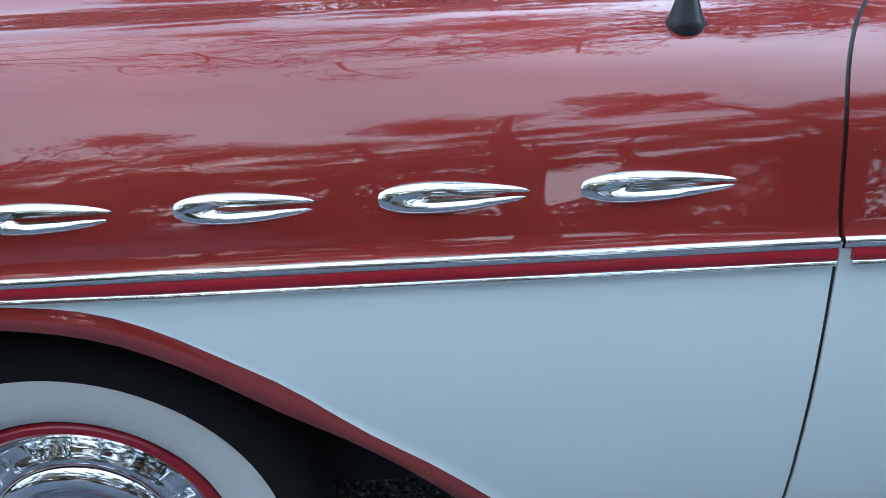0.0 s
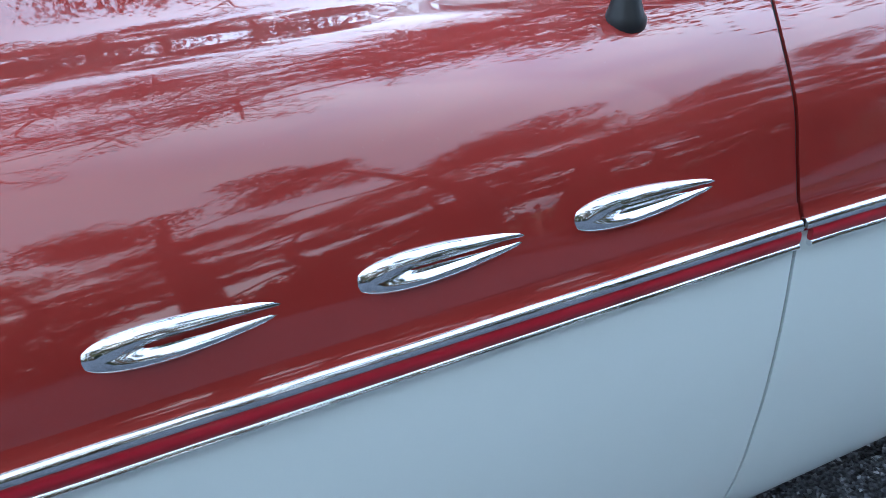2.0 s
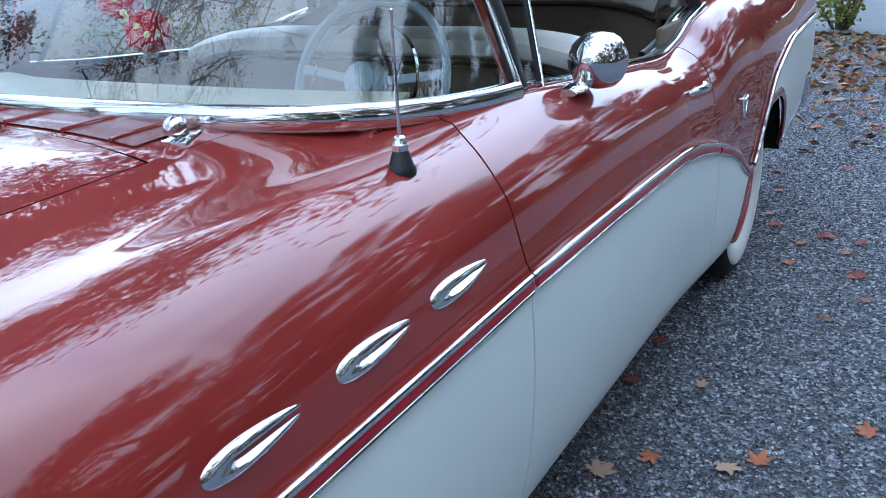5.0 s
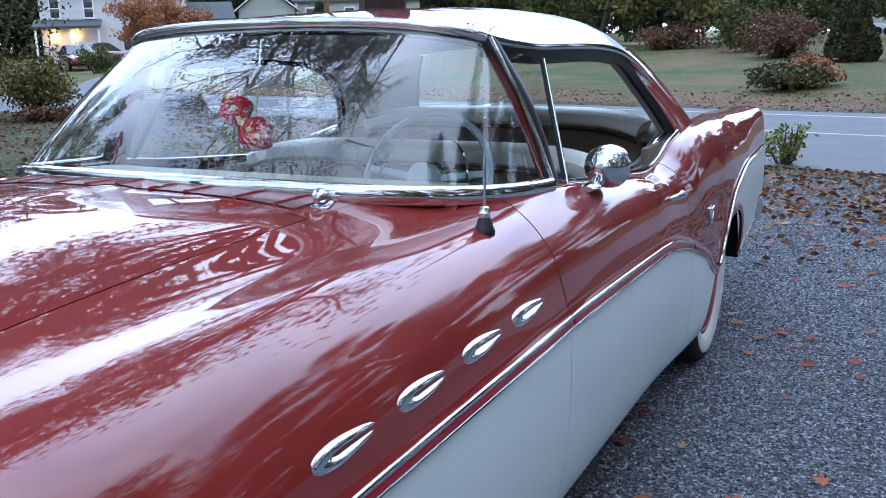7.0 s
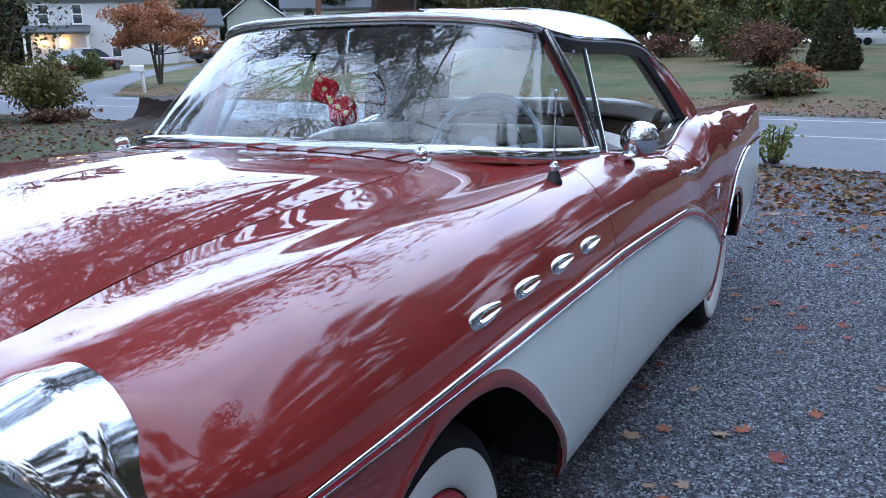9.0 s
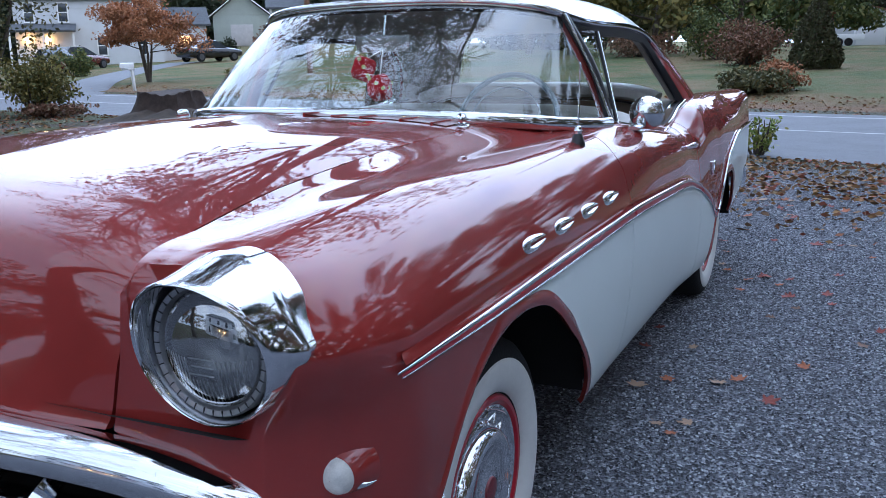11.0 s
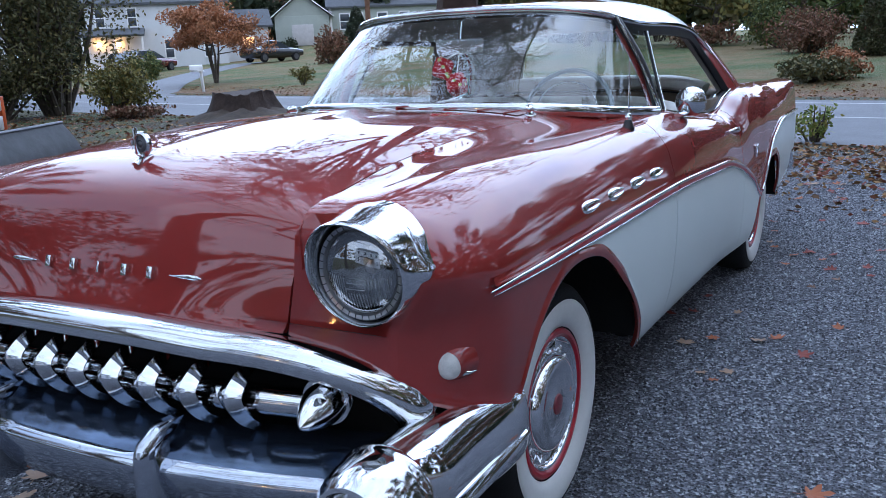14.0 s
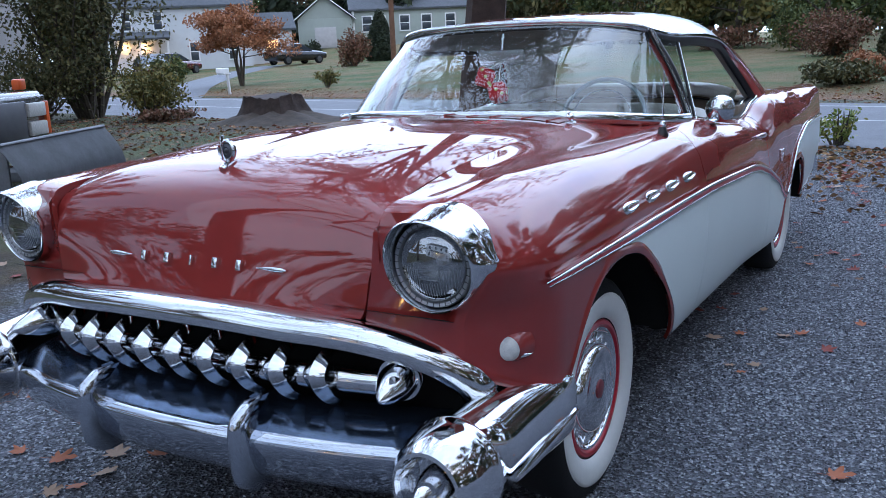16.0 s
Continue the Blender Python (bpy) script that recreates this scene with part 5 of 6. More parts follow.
def nose_x(y, z):
    """The hood's front face."""
    best = min(range(len(HOOD_C)), key=lambda i: abs(HOOD_C[i].z - z) if HOOD_C[i].x < -.6 else 9)
    return HOOD_C[best].x + (HOOD_E[best].x - HOOD_C[best].x) * (abs(y) / .585) ** 2.2


for k, y in enumerate((.185, .093, 0.0, -.090, -.175)):
    z = .876
    part("name_bar", box((nose_x(y, z) - .006, y, z), (.010, (.018, .019, .008, .019, .018)[k], .029), .002, pose(0, 0, 0, 0, 17, 0)), CHROME, car, "small chrome nameplate bar")
for s in (-1, 1):
    pts = [Vector((nose_x(y, .874) - .006, y, .874)) for y in np.linspace(s * .235, s * .335, 9)]
    part("nose_dart", sweep(pts, ring(.0035, .0065, 8), scale=lambda t: max(.08, math.sin(math.pi * (1 - t) ** .6) if t > 0 else .2)), CHROME, car, "slim chrome dart beside the nameplate")

# antenna
ant = part("antenna", lathe([(.025, -.008), (.026, .003), (.022, .009), (.014, .034), (.012, .037)], 24, "z"), BLACK, car, "chrome radio antenna on a black rubber boot")
ant_pose = pose(.831, -.826, 1.056, 1, 0, 0) @ Matrix.Scale(.88, 4)
ant.matrix_local = ant_pose
part("collar", lathe([(.0135, .035), (.0145, .046), (.012, .049), (.010, .058), (.006, .061), (.0005, .062)], 20, "z"), CHROME, ant, "chrome antenna collar")
part("mast", lathe([(.0034, .055), (.0034, .17), (.0025, .175), (.0023, .258), (.0036, .260), (.0036, .268), (.0005, .270)], 10, "z"), CHROME, ant, "thin telescopic mast")


# wiper pivots with no arms
def pivot_mesh():
    bm = box((0, 0, .006), (.075, .06, .014), .005)
    merge(bm, lathe([(.018, .01), (.016, .035), (.012, .040)], 18, "z"))
    own = lathe([(.0005, -.034), (.012, -.03), (.019, -.016), (.021, .004), (.016, .018), (.0005, .024)], 18, "x", (-.012, 0, .036))
    return merge(bm, own)


for y in (-.503, .55):
    w = part("wiper_pivot", pivot_mesh(), CHROME, car, "chrome wiper pivot without its arm")
    w.matrix_local = pose(.71, y, 1.108, 0, -4, 20 if y < 0 else -20) @ Matrix.Scale(.8, 4)

# door mirrors and handles
head = lathe([(.0005, -.062), (.020, -.058), (.040, -.046), (.054, -.026), (.060, .0), (.061, .030), (.058, .036)], 32, "x")
m_ob = part("door_mirror", head, CHROME, door_pair[0], "domed chrome door mirror on a stalk")
m_ob.matrix_local = pose(1.545, -.868, 1.098, 0, 6, -14)
part("mirror_glass", lathe([(.057, .035), (.0005, .036)], 32, "x"), TEETHIN, m_ob)
part("mirror_foot", sweep(smooth_path([(1.435, -.850, 1.050), (1.465, -.856, 1.055), (1.50, -.862, 1.062)], 8), ring(.020, .008, 12), scale=lambda t: .6 + .8 * math.sin(math.pi * (.15 + .7 * t))), CHROME, door_pair[0])
part("mirror_stalk", sweep(smooth_path([(1.475, -.858, 1.056), (1.495, -.862, 1.082), (1.52, -.868, 1.085)], 8), ring(.011, .014, 10)), CHROME, door_pair[0], "chrome mirror stalk")
for ob, s in zip(door_pair, (-1, 1)):
    h = sweep(smooth_path([(2.11, -.918, .912), (2.16, -.944, .916), (2.21, -.946, .914), (2.262, -.934, .908)], 14), ring(.009, .011, 10), scale=lambda t: .55 + .6 * math.sin(math.pi * t))
    part("handle", h if s < 0 else flip_y(h), CHROME, ob, "chrome pull handle")
    b = lathe([(.0005, -.012), (.012, -.010), (.014, 0)], 16, "y", (2.255, -.922, .905))
    part("handle_button", b if s < 0 else flip_y(b), CHROME, ob)


def vee_mesh():
    bm = sweep([Vector((2.665, -.948, .785)), Vector((2.685, -.950, .72))], ring(.006, .008, 8), up=(0, 1, 0))
    merge(bm, sweep([Vector((2.72, -.950, .785)), Vector((2.69, -.950, .72))], ring(.006, .008, 8), up=(0, 1, 0)))
    merge(bm, box((2.692, -.952, .775), (.04, .010, .016), .003))
    return bm


both("fender_emblem", vee_mesh, CHROME, car, "small chrome vee emblem")

# ---- cabin ----
dash = part("dashboard", sweep(smooth_path([(1.02, -.70, 1.02), (.98, -.35, 1.035), (.97, 0, 1.04), (.98, .35, 1.035), (1.02, .70, 1.02)], 20), ring(.13, .075, 16, pow_=3)), RED, car, "red painted dashboard with pale top")
part("dash_top", sweep(smooth_path([(1.10, -.66, 1.085), (.97, -.35, 1.105), (.94, 0, 1.110), (.97, .35, 1.105), (1.10, .66, 1.085)], 20), ring(.13, .010, 12)), DASHPALE, dash, "pale dash top")
st = part("steering_wheel", lathe([(.212, 0), (.206, .011), (.196, .012), (.190, 0), (.196, -.012), (.206, -.011), (.212, 0)], 48, "x"), WHEELPALE, car, "large thin pale steering wheel")
st.matrix_local = pose(1.42, -.37, 1.055, 0, 24, 0)
part("horn_ring", lathe([(.145, -.004), (.141, .002), (.137, -.004), (.141, -.010), (.145, -.004)], 40, "x", (-.02, 0, 0)), CHROME, st, "chrome horn ring")
part("hub", lathe([(.0005, -.05), (.04, -.045), (.05, 0), (.03, .03)], 24, "x"), WHEELPALE, st)
for a in (8, 172):
    bm = box((0.0, .115, 0), (.012, .18, .022), .004)
    bmesh.ops.rotate(bm, matrix=Matrix.Rotation(radians(a), 3, "X"), verts=bm.verts)
    part("spoke", bm, WHEELPALE, st)
part("steering_column", sweep([Vector((1.40, -.37, 1.05)), Vector((.98, -.37, .88))], ring(.024, n=12)), WHEELPALE, car)


def bench(x, z0, wide):
    back = []
    for y in np.linspace(-wide, wide, 25):
        e = (abs(y) / wide) ** 6
        back.append([(x + .02 + .02 * e, y, z0), (x - .015, y, z0 + .2), (x + .03, y, z0 + .42 - .03 * e), (x + .06, y, z0 + .50 - .05 * e), (x + .11, y, z0 + .515 - .06 * e), (x + .17, y, z0 + .49 - .06 * e), (x + .19, y, z0 + .35), (x + .16, y, z0)])
    bm = grid(back, closed=True)
    bm.verts.ensure_lookup_table()
    bm.faces.new(bm.verts[:8]), bm.faces.new(bm.verts[-8:])
    bmesh.ops.recalc_face_normals(bm, faces=bm.faces)
    s = part("seat", bm, SEATTAN, car, "tan bench seat with white vinyl top roll", sharp=80)
    pts = [Vector((x + .10, y, z0 + .500 - .05 * (abs(y) / wide) ** 6)) for y in np.linspace(-wide - .004, wide + .004, 25)]
    part("top_roll", sweep(pts, ring(.098, .038, 16, pow_=3)), SEATWHITE, s, "white vinyl top roll")
    part("piping", sweep([p + Vector((-.088, 0, -.045)) for p in pts], ring(.008, .006, 8)), BLACK, s)
    part("cushion", box((x - .22, 0, z0 - .06), (.50, wide * 2, .17), .06, seg=4), SEATTAN, s)


bench(1.92, .555, .70)
bench(2.70, .620, .64)
part("headliner", grid([[(p[0], p[1] * .97, p[2] - .03) for p in r] for r in [[(RF_C(i / 12)[0] + (RF_E(i / 12)[0] - RF_C(i / 12)[0]) * (abs(k) / 8) ** 2.6, RF_E(i / 12)[1] * k / 8, RF_C(i / 12)[1] + (RF_E(i / 12)[2] - RF_C(i / 12)[1]) * (.22 * (k / 8) ** 2 + .78 * (abs(k) / 8) ** 6)) for k in range(-8, 9)] for i in range(13)]]), LINER, car, "pale cloth headliner")
part("parcel_shelf", box((3.05, 0, 1.03), (.55, 1.4, .03), .01), SEATTAN, car)
both("door_card", lambda: box((1.78, -.775, .76), (1.05, .03, .46), .012), SEATTAN, car, "tan inner door panel")
both("inner_quarter", lambda: box((2.75, -.765, .80), (.80, .03, .50), .012), SEATTAN, car)
rv = part("inside_mirror", box((1.175, .013, 1.362), (.022, .215, .062), .01, pose(0, 0, 0, 0, -8, 8)), LAMPRING, car, "inside rear-view mirror")
part("mirror_arm", sweep([Vector((1.178, .013, 1.38)), Vector((1.205, .013, 1.485))], ring(.007, n=8)), CHROME, rv)

# plush dice on a cord from the inside mirror
for n_, (p, r) in enumerate((((1.16, .092, 1.272), (20, 12, 30)), ((1.16, .027, 1.205), (-12, 25, 10)))):
    d = mesh_ob("plush_die", box((0, 0, 0), (.080, .080, .080), .018, seg=4), DICERED)
    d.matrix_world = pose(*p, *r)
    tagged(d, "fuzzy red plush die with pale dots hanging from a cord", "plush die", "dice hanging from the mirror")
    for q in ((-.042, 0, 0), (-.041, .024, .024), (-.041, -.024, -.024), (.024, -.042, .02), (-.024, -.042, -.02), (0, 0, .042), (-.024, .02, .042)):
        dot = lathe([(.0005, .003), (.006, .002), (.008, 0)], 12, "z")
        ax = max(range(3), key=lambda i: abs(q[i]))
        bmesh.ops.transform(dot, matrix=Matrix.Translation(q) @ (Matrix.Rotation(radians(-90), 4, "Y") if ax == 0 else Matrix.Rotation(radians(90), 4, "X") if ax == 1 else Matrix.Identity(4)), verts=dot.verts)
        part("dot", dot, DICEDOT, d)
    part("cord", sweep([Matrix(d.matrix_world).inverted() @ Vector((p[0], p[1], p[2] + .03)), Matrix(d.matrix_world).inverted() @ Vector((1.168, .013, 1.342))], ring(.0022, n=6)), SEATWHITE, d)


# ---- neighbourhood ----
CLAP = simple("white_clapboard", (0.58, 0.60, 0.63), 0.6, vary=0.06, scale=1.5)
SAGE = simple("grey_green_siding", (0.36, 0.40, 0.37), 0.7, vary=0.08, scale=1.5)
TANCLAP = simple("weathered_tan_clapboard", (0.50, 0.49, 0.50), 0.75, vary=0.12, scale=3)
SHINGLE = simple("grey_roof_shingle", (0.085, 0.092, 0.105), 0.9, vary=0.25, scale=4, bumps=0.5, bscale=30)
REDROOF = simple("red_metal_roof", (0.22, 0.07, 0.06), 0.6)
DARKGLASS = simple("dark_window_pane", (0.05, 0.06, 0.075), 0.08)
WARM = glow("porch_lamp_glow", (1.0, 0.50, 0.15), 30.0)
TRIMW = simple("white_trim", (0.78, 0.79, 0.80), 0.5, vary=0.04)
WOODPOLE = simple("pole_wood", (0.17, 0.09, 0.055), 0.9, vary=0.3, scale=6)


def window_on(parent, x, z, w, h, y=0.0):
    """A sash window set in a wall that faces -y of its house."""
    fr = part("window", box((x, y - .03, z), (w + .18, .10, h + .18), .01), TRIMW, parent)
    part("pane", box((x, y - .07, z + h * .26), (w, .04, h * .46), .005), DARKGLASS, fr)
    part("pane", box((x, y - .07, z - h * .26), (w, .04, h * .46), .005), DARKGLASS, fr)
    part("sill", box((x, y - .09, z - h / 2 - .07), (w + .24, .12, .05), .01), TRIMW, fr)
    return fr


def gable(parent, x0, x1, y0, y1, z, h, mat, over=.35, along="x", name="roof"):
    """A pitched roof with thickness; the ridge runs along the given axis."""
    bm = bmesh.new()
    if along == "x":
        ym = (y0 + y1) / 2
        quads = [((x0 - over, y0 - over, z - .15), (x1 + over, y0 - over, z - .15), (x1 + over, ym, z + h), (x0 - over, ym, z + h)), ((x0 - over, ym, z + h), (x1 + over, ym, z + h), (x1 + over, y1 + over, z - .15), (x0 - over, y1 + over, z - .15))]
    else:
        xm = (x0 + x1) / 2
        quads = [((x0 - over, y0 - over, z - .15), (xm, y0 - over, z + h), (xm, y1 + over, z + h), (x0 - over, y1 + over, z - .15)), ((xm, y0 - over, z + h), (x1 + over, y0 - over, z - .15), (x1 + over, y1 + over, z - .15), (xm, y1 + over, z + h))]
    for q in quads:
        bm.faces.new([bm.verts.new(p) for p in q])
    r = bmesh.ops.extrude_face_region(bm, geom=bm.faces[:])
    bmesh.ops.translate(bm, vec=(0, 0, .16), verts=[g for g in r["geom"] if isinstance(g, bmesh.types.BMVert)])
    bmesh.ops.recalc_face_normals(bm, faces=bm.faces)
    return part(name, bm, mat, parent)


def gable_end(parent, a, b, y, z, h, mat, axis="x"):
    bm = bmesh.new()
    pts = [(a, y, z), (b, y, z), ((a + b) / 2, y, z + h)]
    f = bm.faces.new([bm.verts.new(p) for p in pts])
    r = bmesh.ops.extrude_face_region(bm, geom=[f])
    bmesh.ops.translate(bm, vec=(0, .15, 0), verts=[g for g in r["geom"] if isinstance(g, bmesh.types.BMVert)])
    bmesh.ops.recalc_face_normals(bm, faces=bm.faces)
    part("gable", bm, mat, parent)


def boards(parent, x0, x1, z0, z1, y, step, mat):
    """Lapped siding boards on a wall that faces -y."""
    z = z0
    while z < z1 - .01:
        bm = bmesh.new()
        h = min(step, z1 - z)
        vs = [bm.verts.new(p) for p in ((x0, y - .028, z), (x1, y - .028, z), (x1, y - .006, z + h), (x0, y - .006, z + h), (x0, y, z), (x1, y, z))]
        bm.faces.new(vs[:4]), bm.faces.new((vs[4], vs[5], vs[1], vs[0]))
        part("siding_board", bm, mat, parent, sharp=20)
        z += step


# white two-storey house with a lit porch
wh = thing("house", "white two-storey clapboard house with a lit front porch", "house", at=(42.6, 52.0, .50))
wh.rotation_euler = (0, 0, radians(-45))
part("wall", box((4.9, 4, 2.4), (9.8, 8, 4.8), .02), CLAP, wh, "white clapboard walls")
boards(wh, 0, 9.8, 0, 4.8, 0, .24, CLAP)
gable(wh, 0, 9.8, 0, 8, 4.8, 2.6, SHINGLE)
for x in (1.0, 3.2, 8.2):
    window_on(wh, x, 3.8, .55, 1.25)
for x in (5.6, 8.4):
    window_on(wh, x, 1.5, .55, 1.3)
pr = part("porch_roof", box((1.8, -1.0, 2.75), (4.4, 2.4, .16), .03, pose(0, 0, 0, 12, 0, 0)), SHINGLE, wh, "grey shingle porch roof")
for x in (-.2, 1.9, 3.8):
    part("porch_post", box((x, -1.9, 1.25), (.14, .14, 2.5), .01), TRIMW, pr)
part("porch_deck", box((1.8, -1.0, .25), (4.2, 2.2, .16), .02), TRIMW, pr)
for k in range(3):
    part("porch_step", box((1.8, -2.3 - .28 * k, .18 - .06 * k), (1.6, .3, .1), .01), TRIMW, pr)
part("front_door", box((1.6, -.06, 1.35), (1.0, .08, 2.1), .01), TRIMW, wh)
for x in (.75, 2.1):
    part("porch_lamp", lathe([(.0005, -.17), (.12, -.13), (.16, 0), (.12, .13), (.0005, .17)], 16, "z", (x, -.28, 1.95)), WARM, wh, "glowing porch lamp")
ell = part("side_wing", box((11.4, 5, 1.5), (3.4, 5, 3.0), .02), CLAP, wh, "low white side wing")
boards(ell, 9.8, 13.1, 0, 3.0, 2.5, .24, CLAP)
gable(wh, 9.8, 13.1, 2.5, 7.5, 3.0, 1.2, SHINGLE, name="wing_roof")
part("lit_window", box((11.5, 2.42, 1.6), (.9, .06, 1.1), .01), glow("lit_window_glow", (1.0, 0.5, 0.2), 1.6), wh)

# grey-green house with a front gable
gh = thing("house", "low grey-green house with a front gable and white trim", "house", at=(61.1, 49.9, 1.85))
gh.rotation_euler = (0, 0, radians(-53))
part("wall", box((2.4, 3, 1.3), (4.8, 6, 2.6), .02), SAGE, gh)
gable_end(gh, 0, 4.8, 0, 2.6, 1.9, SAGE)
gable(gh, 0, 4.8, 0, 6, 2.6, 1.9, SHINGLE, along="y")
for s in (0, 1):
    a = 1 if s else -1
    part("rake_board", sweep([Vector((2.4 + a * 2.75, -.38, 2.48)), Vector((2.4, -.38, 4.62))], ring(.05, .12, 4), up=(0, 1, 0)), TRIMW, gh)
part("garage_door", box((2.4, -.04, .95), (1.9, .08, 1.8), .01), TANCLAP, gh, "pale grey garage door")
part("main_block", box((10.4, 4.5, 1.65), (11, 7, 3.3), .02), SAGE, gh, "grey-green main block")
gable(gh, 4.9, 15.9, 1.0, 8, 3.3, 1.5, SHINGLE, name="main_roof")
for x in (6.2, 7.4, 9.6, 11.6, 13.8):
    window_on(gh, x, 2.0, .8, 1.3, .98)
part("corner_board", box((4.95, .95, 1.65), (.2, .1, 3.3), .01), TRIMW, gh)

# tan clapboard house behind the near shrub
th = thing("house", "weathered tan clapboard house wall", "house", at=(12.1, 23.87, .1))
th.rotation_euler = (0, 0, radians(-38))
part("wall", box((1.0, 3, 3.0), (4.0, 6, 6.0), .02), TANCLAP, th)
boards(th, -1.0, 3.0, .3, 6.0, 0, .16, TANCLAP)
part("corner_board", box((3.04, -.02, 3.0), (.10, .10, 6.0), .01), TRIMW, th)
gable(th, -1, 3.0, 0, 6, 6.0, 1.6, SHINGLE)

# house that faces the car from the far end of the drive
fh = thing("house", "white two-storey house with porch lamps facing the car", "house", at=(-15.5, 6.2, 0))
fh.rotation_euler = (0, 0, radians(90))
part("wall", box((-3.5, 4, 2.9), (11, 8, 5.8), .02), CLAP, fh)
boards(fh, -9.0, 2.0, 0, 5.8, 0, .24, CLAP)
gable(fh, -9, 2, 0, 8, 5.8, 2.6, SHINGLE)
for x in (-7.8, -5.4, -2.6, .4):
    window_on(fh, x, 4.4, .9, 1.4)
for x in (-7.8, .4):
    window_on(fh, x, 1.6, .9, 1.5)
part("front_door", box((-3.6, -.06, 1.1), (1.0, .1, 2.1), .01), TRIMW, fh)
fr_ = part("porch_roof", box((-3.6, -1.0, 2.7), (6.0, 2.2, .16), .03), SHINGLE, fh)
for x in (-6.4, -4.6, -2.6, -.8):
    part("porch_post", box((x, -1.9, 1.35), (.15, .15, 2.7), .01), TRIMW, fr_)
for x in (-4.4, -2.8):
    part("porch_lamp", lathe([(.0005, -.14), (.10, -.10), (.13, 0), (.10, .10), (.0005, .14)], 16, "z", (x, -.25, 2.0)), WARM, fh, "glowing porch lamp")

# white barn with a trailer, far across the lawn
bn = thing("barn", "white barn with a dull red roof across the lawn", "barn", at=(89, 1.95, .88))
bn.rotation_euler = (0, 0, radians(-86))
part("wall", box((3.6, 4, 1.1), (7.2, 8, 2.2), .02), CLAP, bn)
gable_end(bn, 0, 7.2, 0, 2.2, 1.2, CLAP)
gable(bn, 0, 7.2, 0, 8, 2.2, 1.2, REDROOF, along="y", over=.2)
part("barn_door", box((3.6, -.05, .95), (2.4, .1, 1.8), .02), TRIMW, bn)
part("vent", box((3.6, -.03, 2.6), (.5, .06, .3), .01), DARKGLASS, bn)

tl = thing("trailer", "small white utility trailer with two wheels", "trailer", at=(84, .5, .90))
tl.rotation_euler = (0, 0, radians(-86))
part("bed", box((0, 0, .75), (3.2, 1.5, .5), .04), TRIMW, tl)
for x in (-.35, .4):
    part("wheel", lathe([(.0005, -.1), (.3, -.1), (.34, -.05), (.34, .05), (.3, .1), (.0005, .1)], 20, "y", (x, -.8, .34)), RUBBER, tl)
part("rack", box((.9, 0, 1.25), (.06, 1.4, .6), .01), TRIMW, tl)

CARBLACK = simple("black_car_paint", (0.012, 0.014, 0.02), 0.2, coat=1.0)
CARRED = simple("red_car_paint", (0.10, 0.006, 0.010), 0.25, coat=1.0)


def sedan(at, turn, mat, label, hatch=False):
    """A parked car: lofted body, glazed cabin, four wheels and lamps."""
    t = thing("parked_car", label, "car", at=at)
    t.rotation_euler = (0, 0, radians(turn))
    rows = []
    for x, z0, z1, w in ((-2.25, .45, .62, .70), (-2.15, .30, .78, .80), (-1.5, .24, .90, .86), (-.8, .22, .95, .88), (.6, .22, .97, .88), (1.6, .24, .98 if not hatch else 1.0, .87), (2.15, .30, .96, .82), (2.25, .45, .85, .74)):
        rows.append([(x, w * c, (z0 + z1) / 2 + (z1 - z0) / 2 * s) for c, s in ring(1, n=20, pow_=4)])
    bm = grid(rows, closed=True)
    bm.verts.ensure_lookup_table()
    bm.faces.new(bm.verts[:20]), bm.faces.new(bm.verts[-20:])
    bmesh.ops.recalc_face_normals(bm, faces=bm.faces)
    part("body", bm, mat, t)
    rear = 2.0 if hatch else 1.5
    cab = [(-.95, .93, .80), (-.15, 1.38, .62), (.25, 1.44, .60), (rear - .7, 1.42, .60), (rear, .95, .78)]
    rows = [[(x, w * q, z) for q in (-1, -.92, -.5, 0, .5, .92, 1)] for x, z, w in cab]
    rows = [[(x, w * q, z - (.03 if abs(q) > .95 else 0)) for q in (-1, -.92, -.5, 0, .5, .92, 1)] for x, z, w in cab]
    part("roof", grid(rows[1:4]), mat, t)
    part("windscreen", grid(rows[:2]), DARKGLASS, t)
    part("rear_screen", grid(rows[3:]), DARKGLASS, t)
    for s in (-1, 1):
        part("side_glass", grid([[(x, s * w * .99, .92) for x, z, w in cab], [(x, s * w * .99, z - .03) for x, z, w in cab]]), DARKGLASS, t)
        for x in (-1.4, 1.35):
            wh_ = part("wheel", lathe([(.0005, -.09), (.26, -.10), (.32, -.07), (.32, .07), (.26, .10), (.0005, .09)], 24, "y", (x, s * .80, .32)), RUBBER, t)
            part("rim", lathe([(.0005, -.11), (.20, -.105), (.21, -.09), (.21, .09), (.2, .105), (.0005, .11)], 20, "y", (x, s * .80, .32)), TEETHIN, wh_)
        part("headlamp", box((-2.15, s * .6, .68), (.12, .3, .12), .03), FROST, t)
        part("tail_lamp", box((2.18, s * .6, .78), (.1, .3, .12), .03), TRIM_RED, t)
    return t


sedan((47.2, 39.0, rise(47.2, 39.0) + .03), 168, CARBLACK, "black sedan parked on the paved side drive")
sedan((40.4, 44.0, rise(40.4, 44.0)), 188, CARRED, "dark red hatchback parked before the white house", True)
sedan((36.0, 41.0, .32), 60, CARRED, "red wagon parked by the lit porch", True)

# mailbox
mb = thing("mailbox", "white mailbox on a leaning white wooden post", "mailbox", at=(23.1, 22.6, .06))
mb.scale = (.78, .78, .84)
part("post", box((0, 0, .5), (.11, .11, 1.05), .01, pose(0, 0, 0, 0, -5, 0)), TRIMW, mb)
part("arm", box((-.12, .12, .92), (.45, .45, .07), .01), TRIMW, mb)
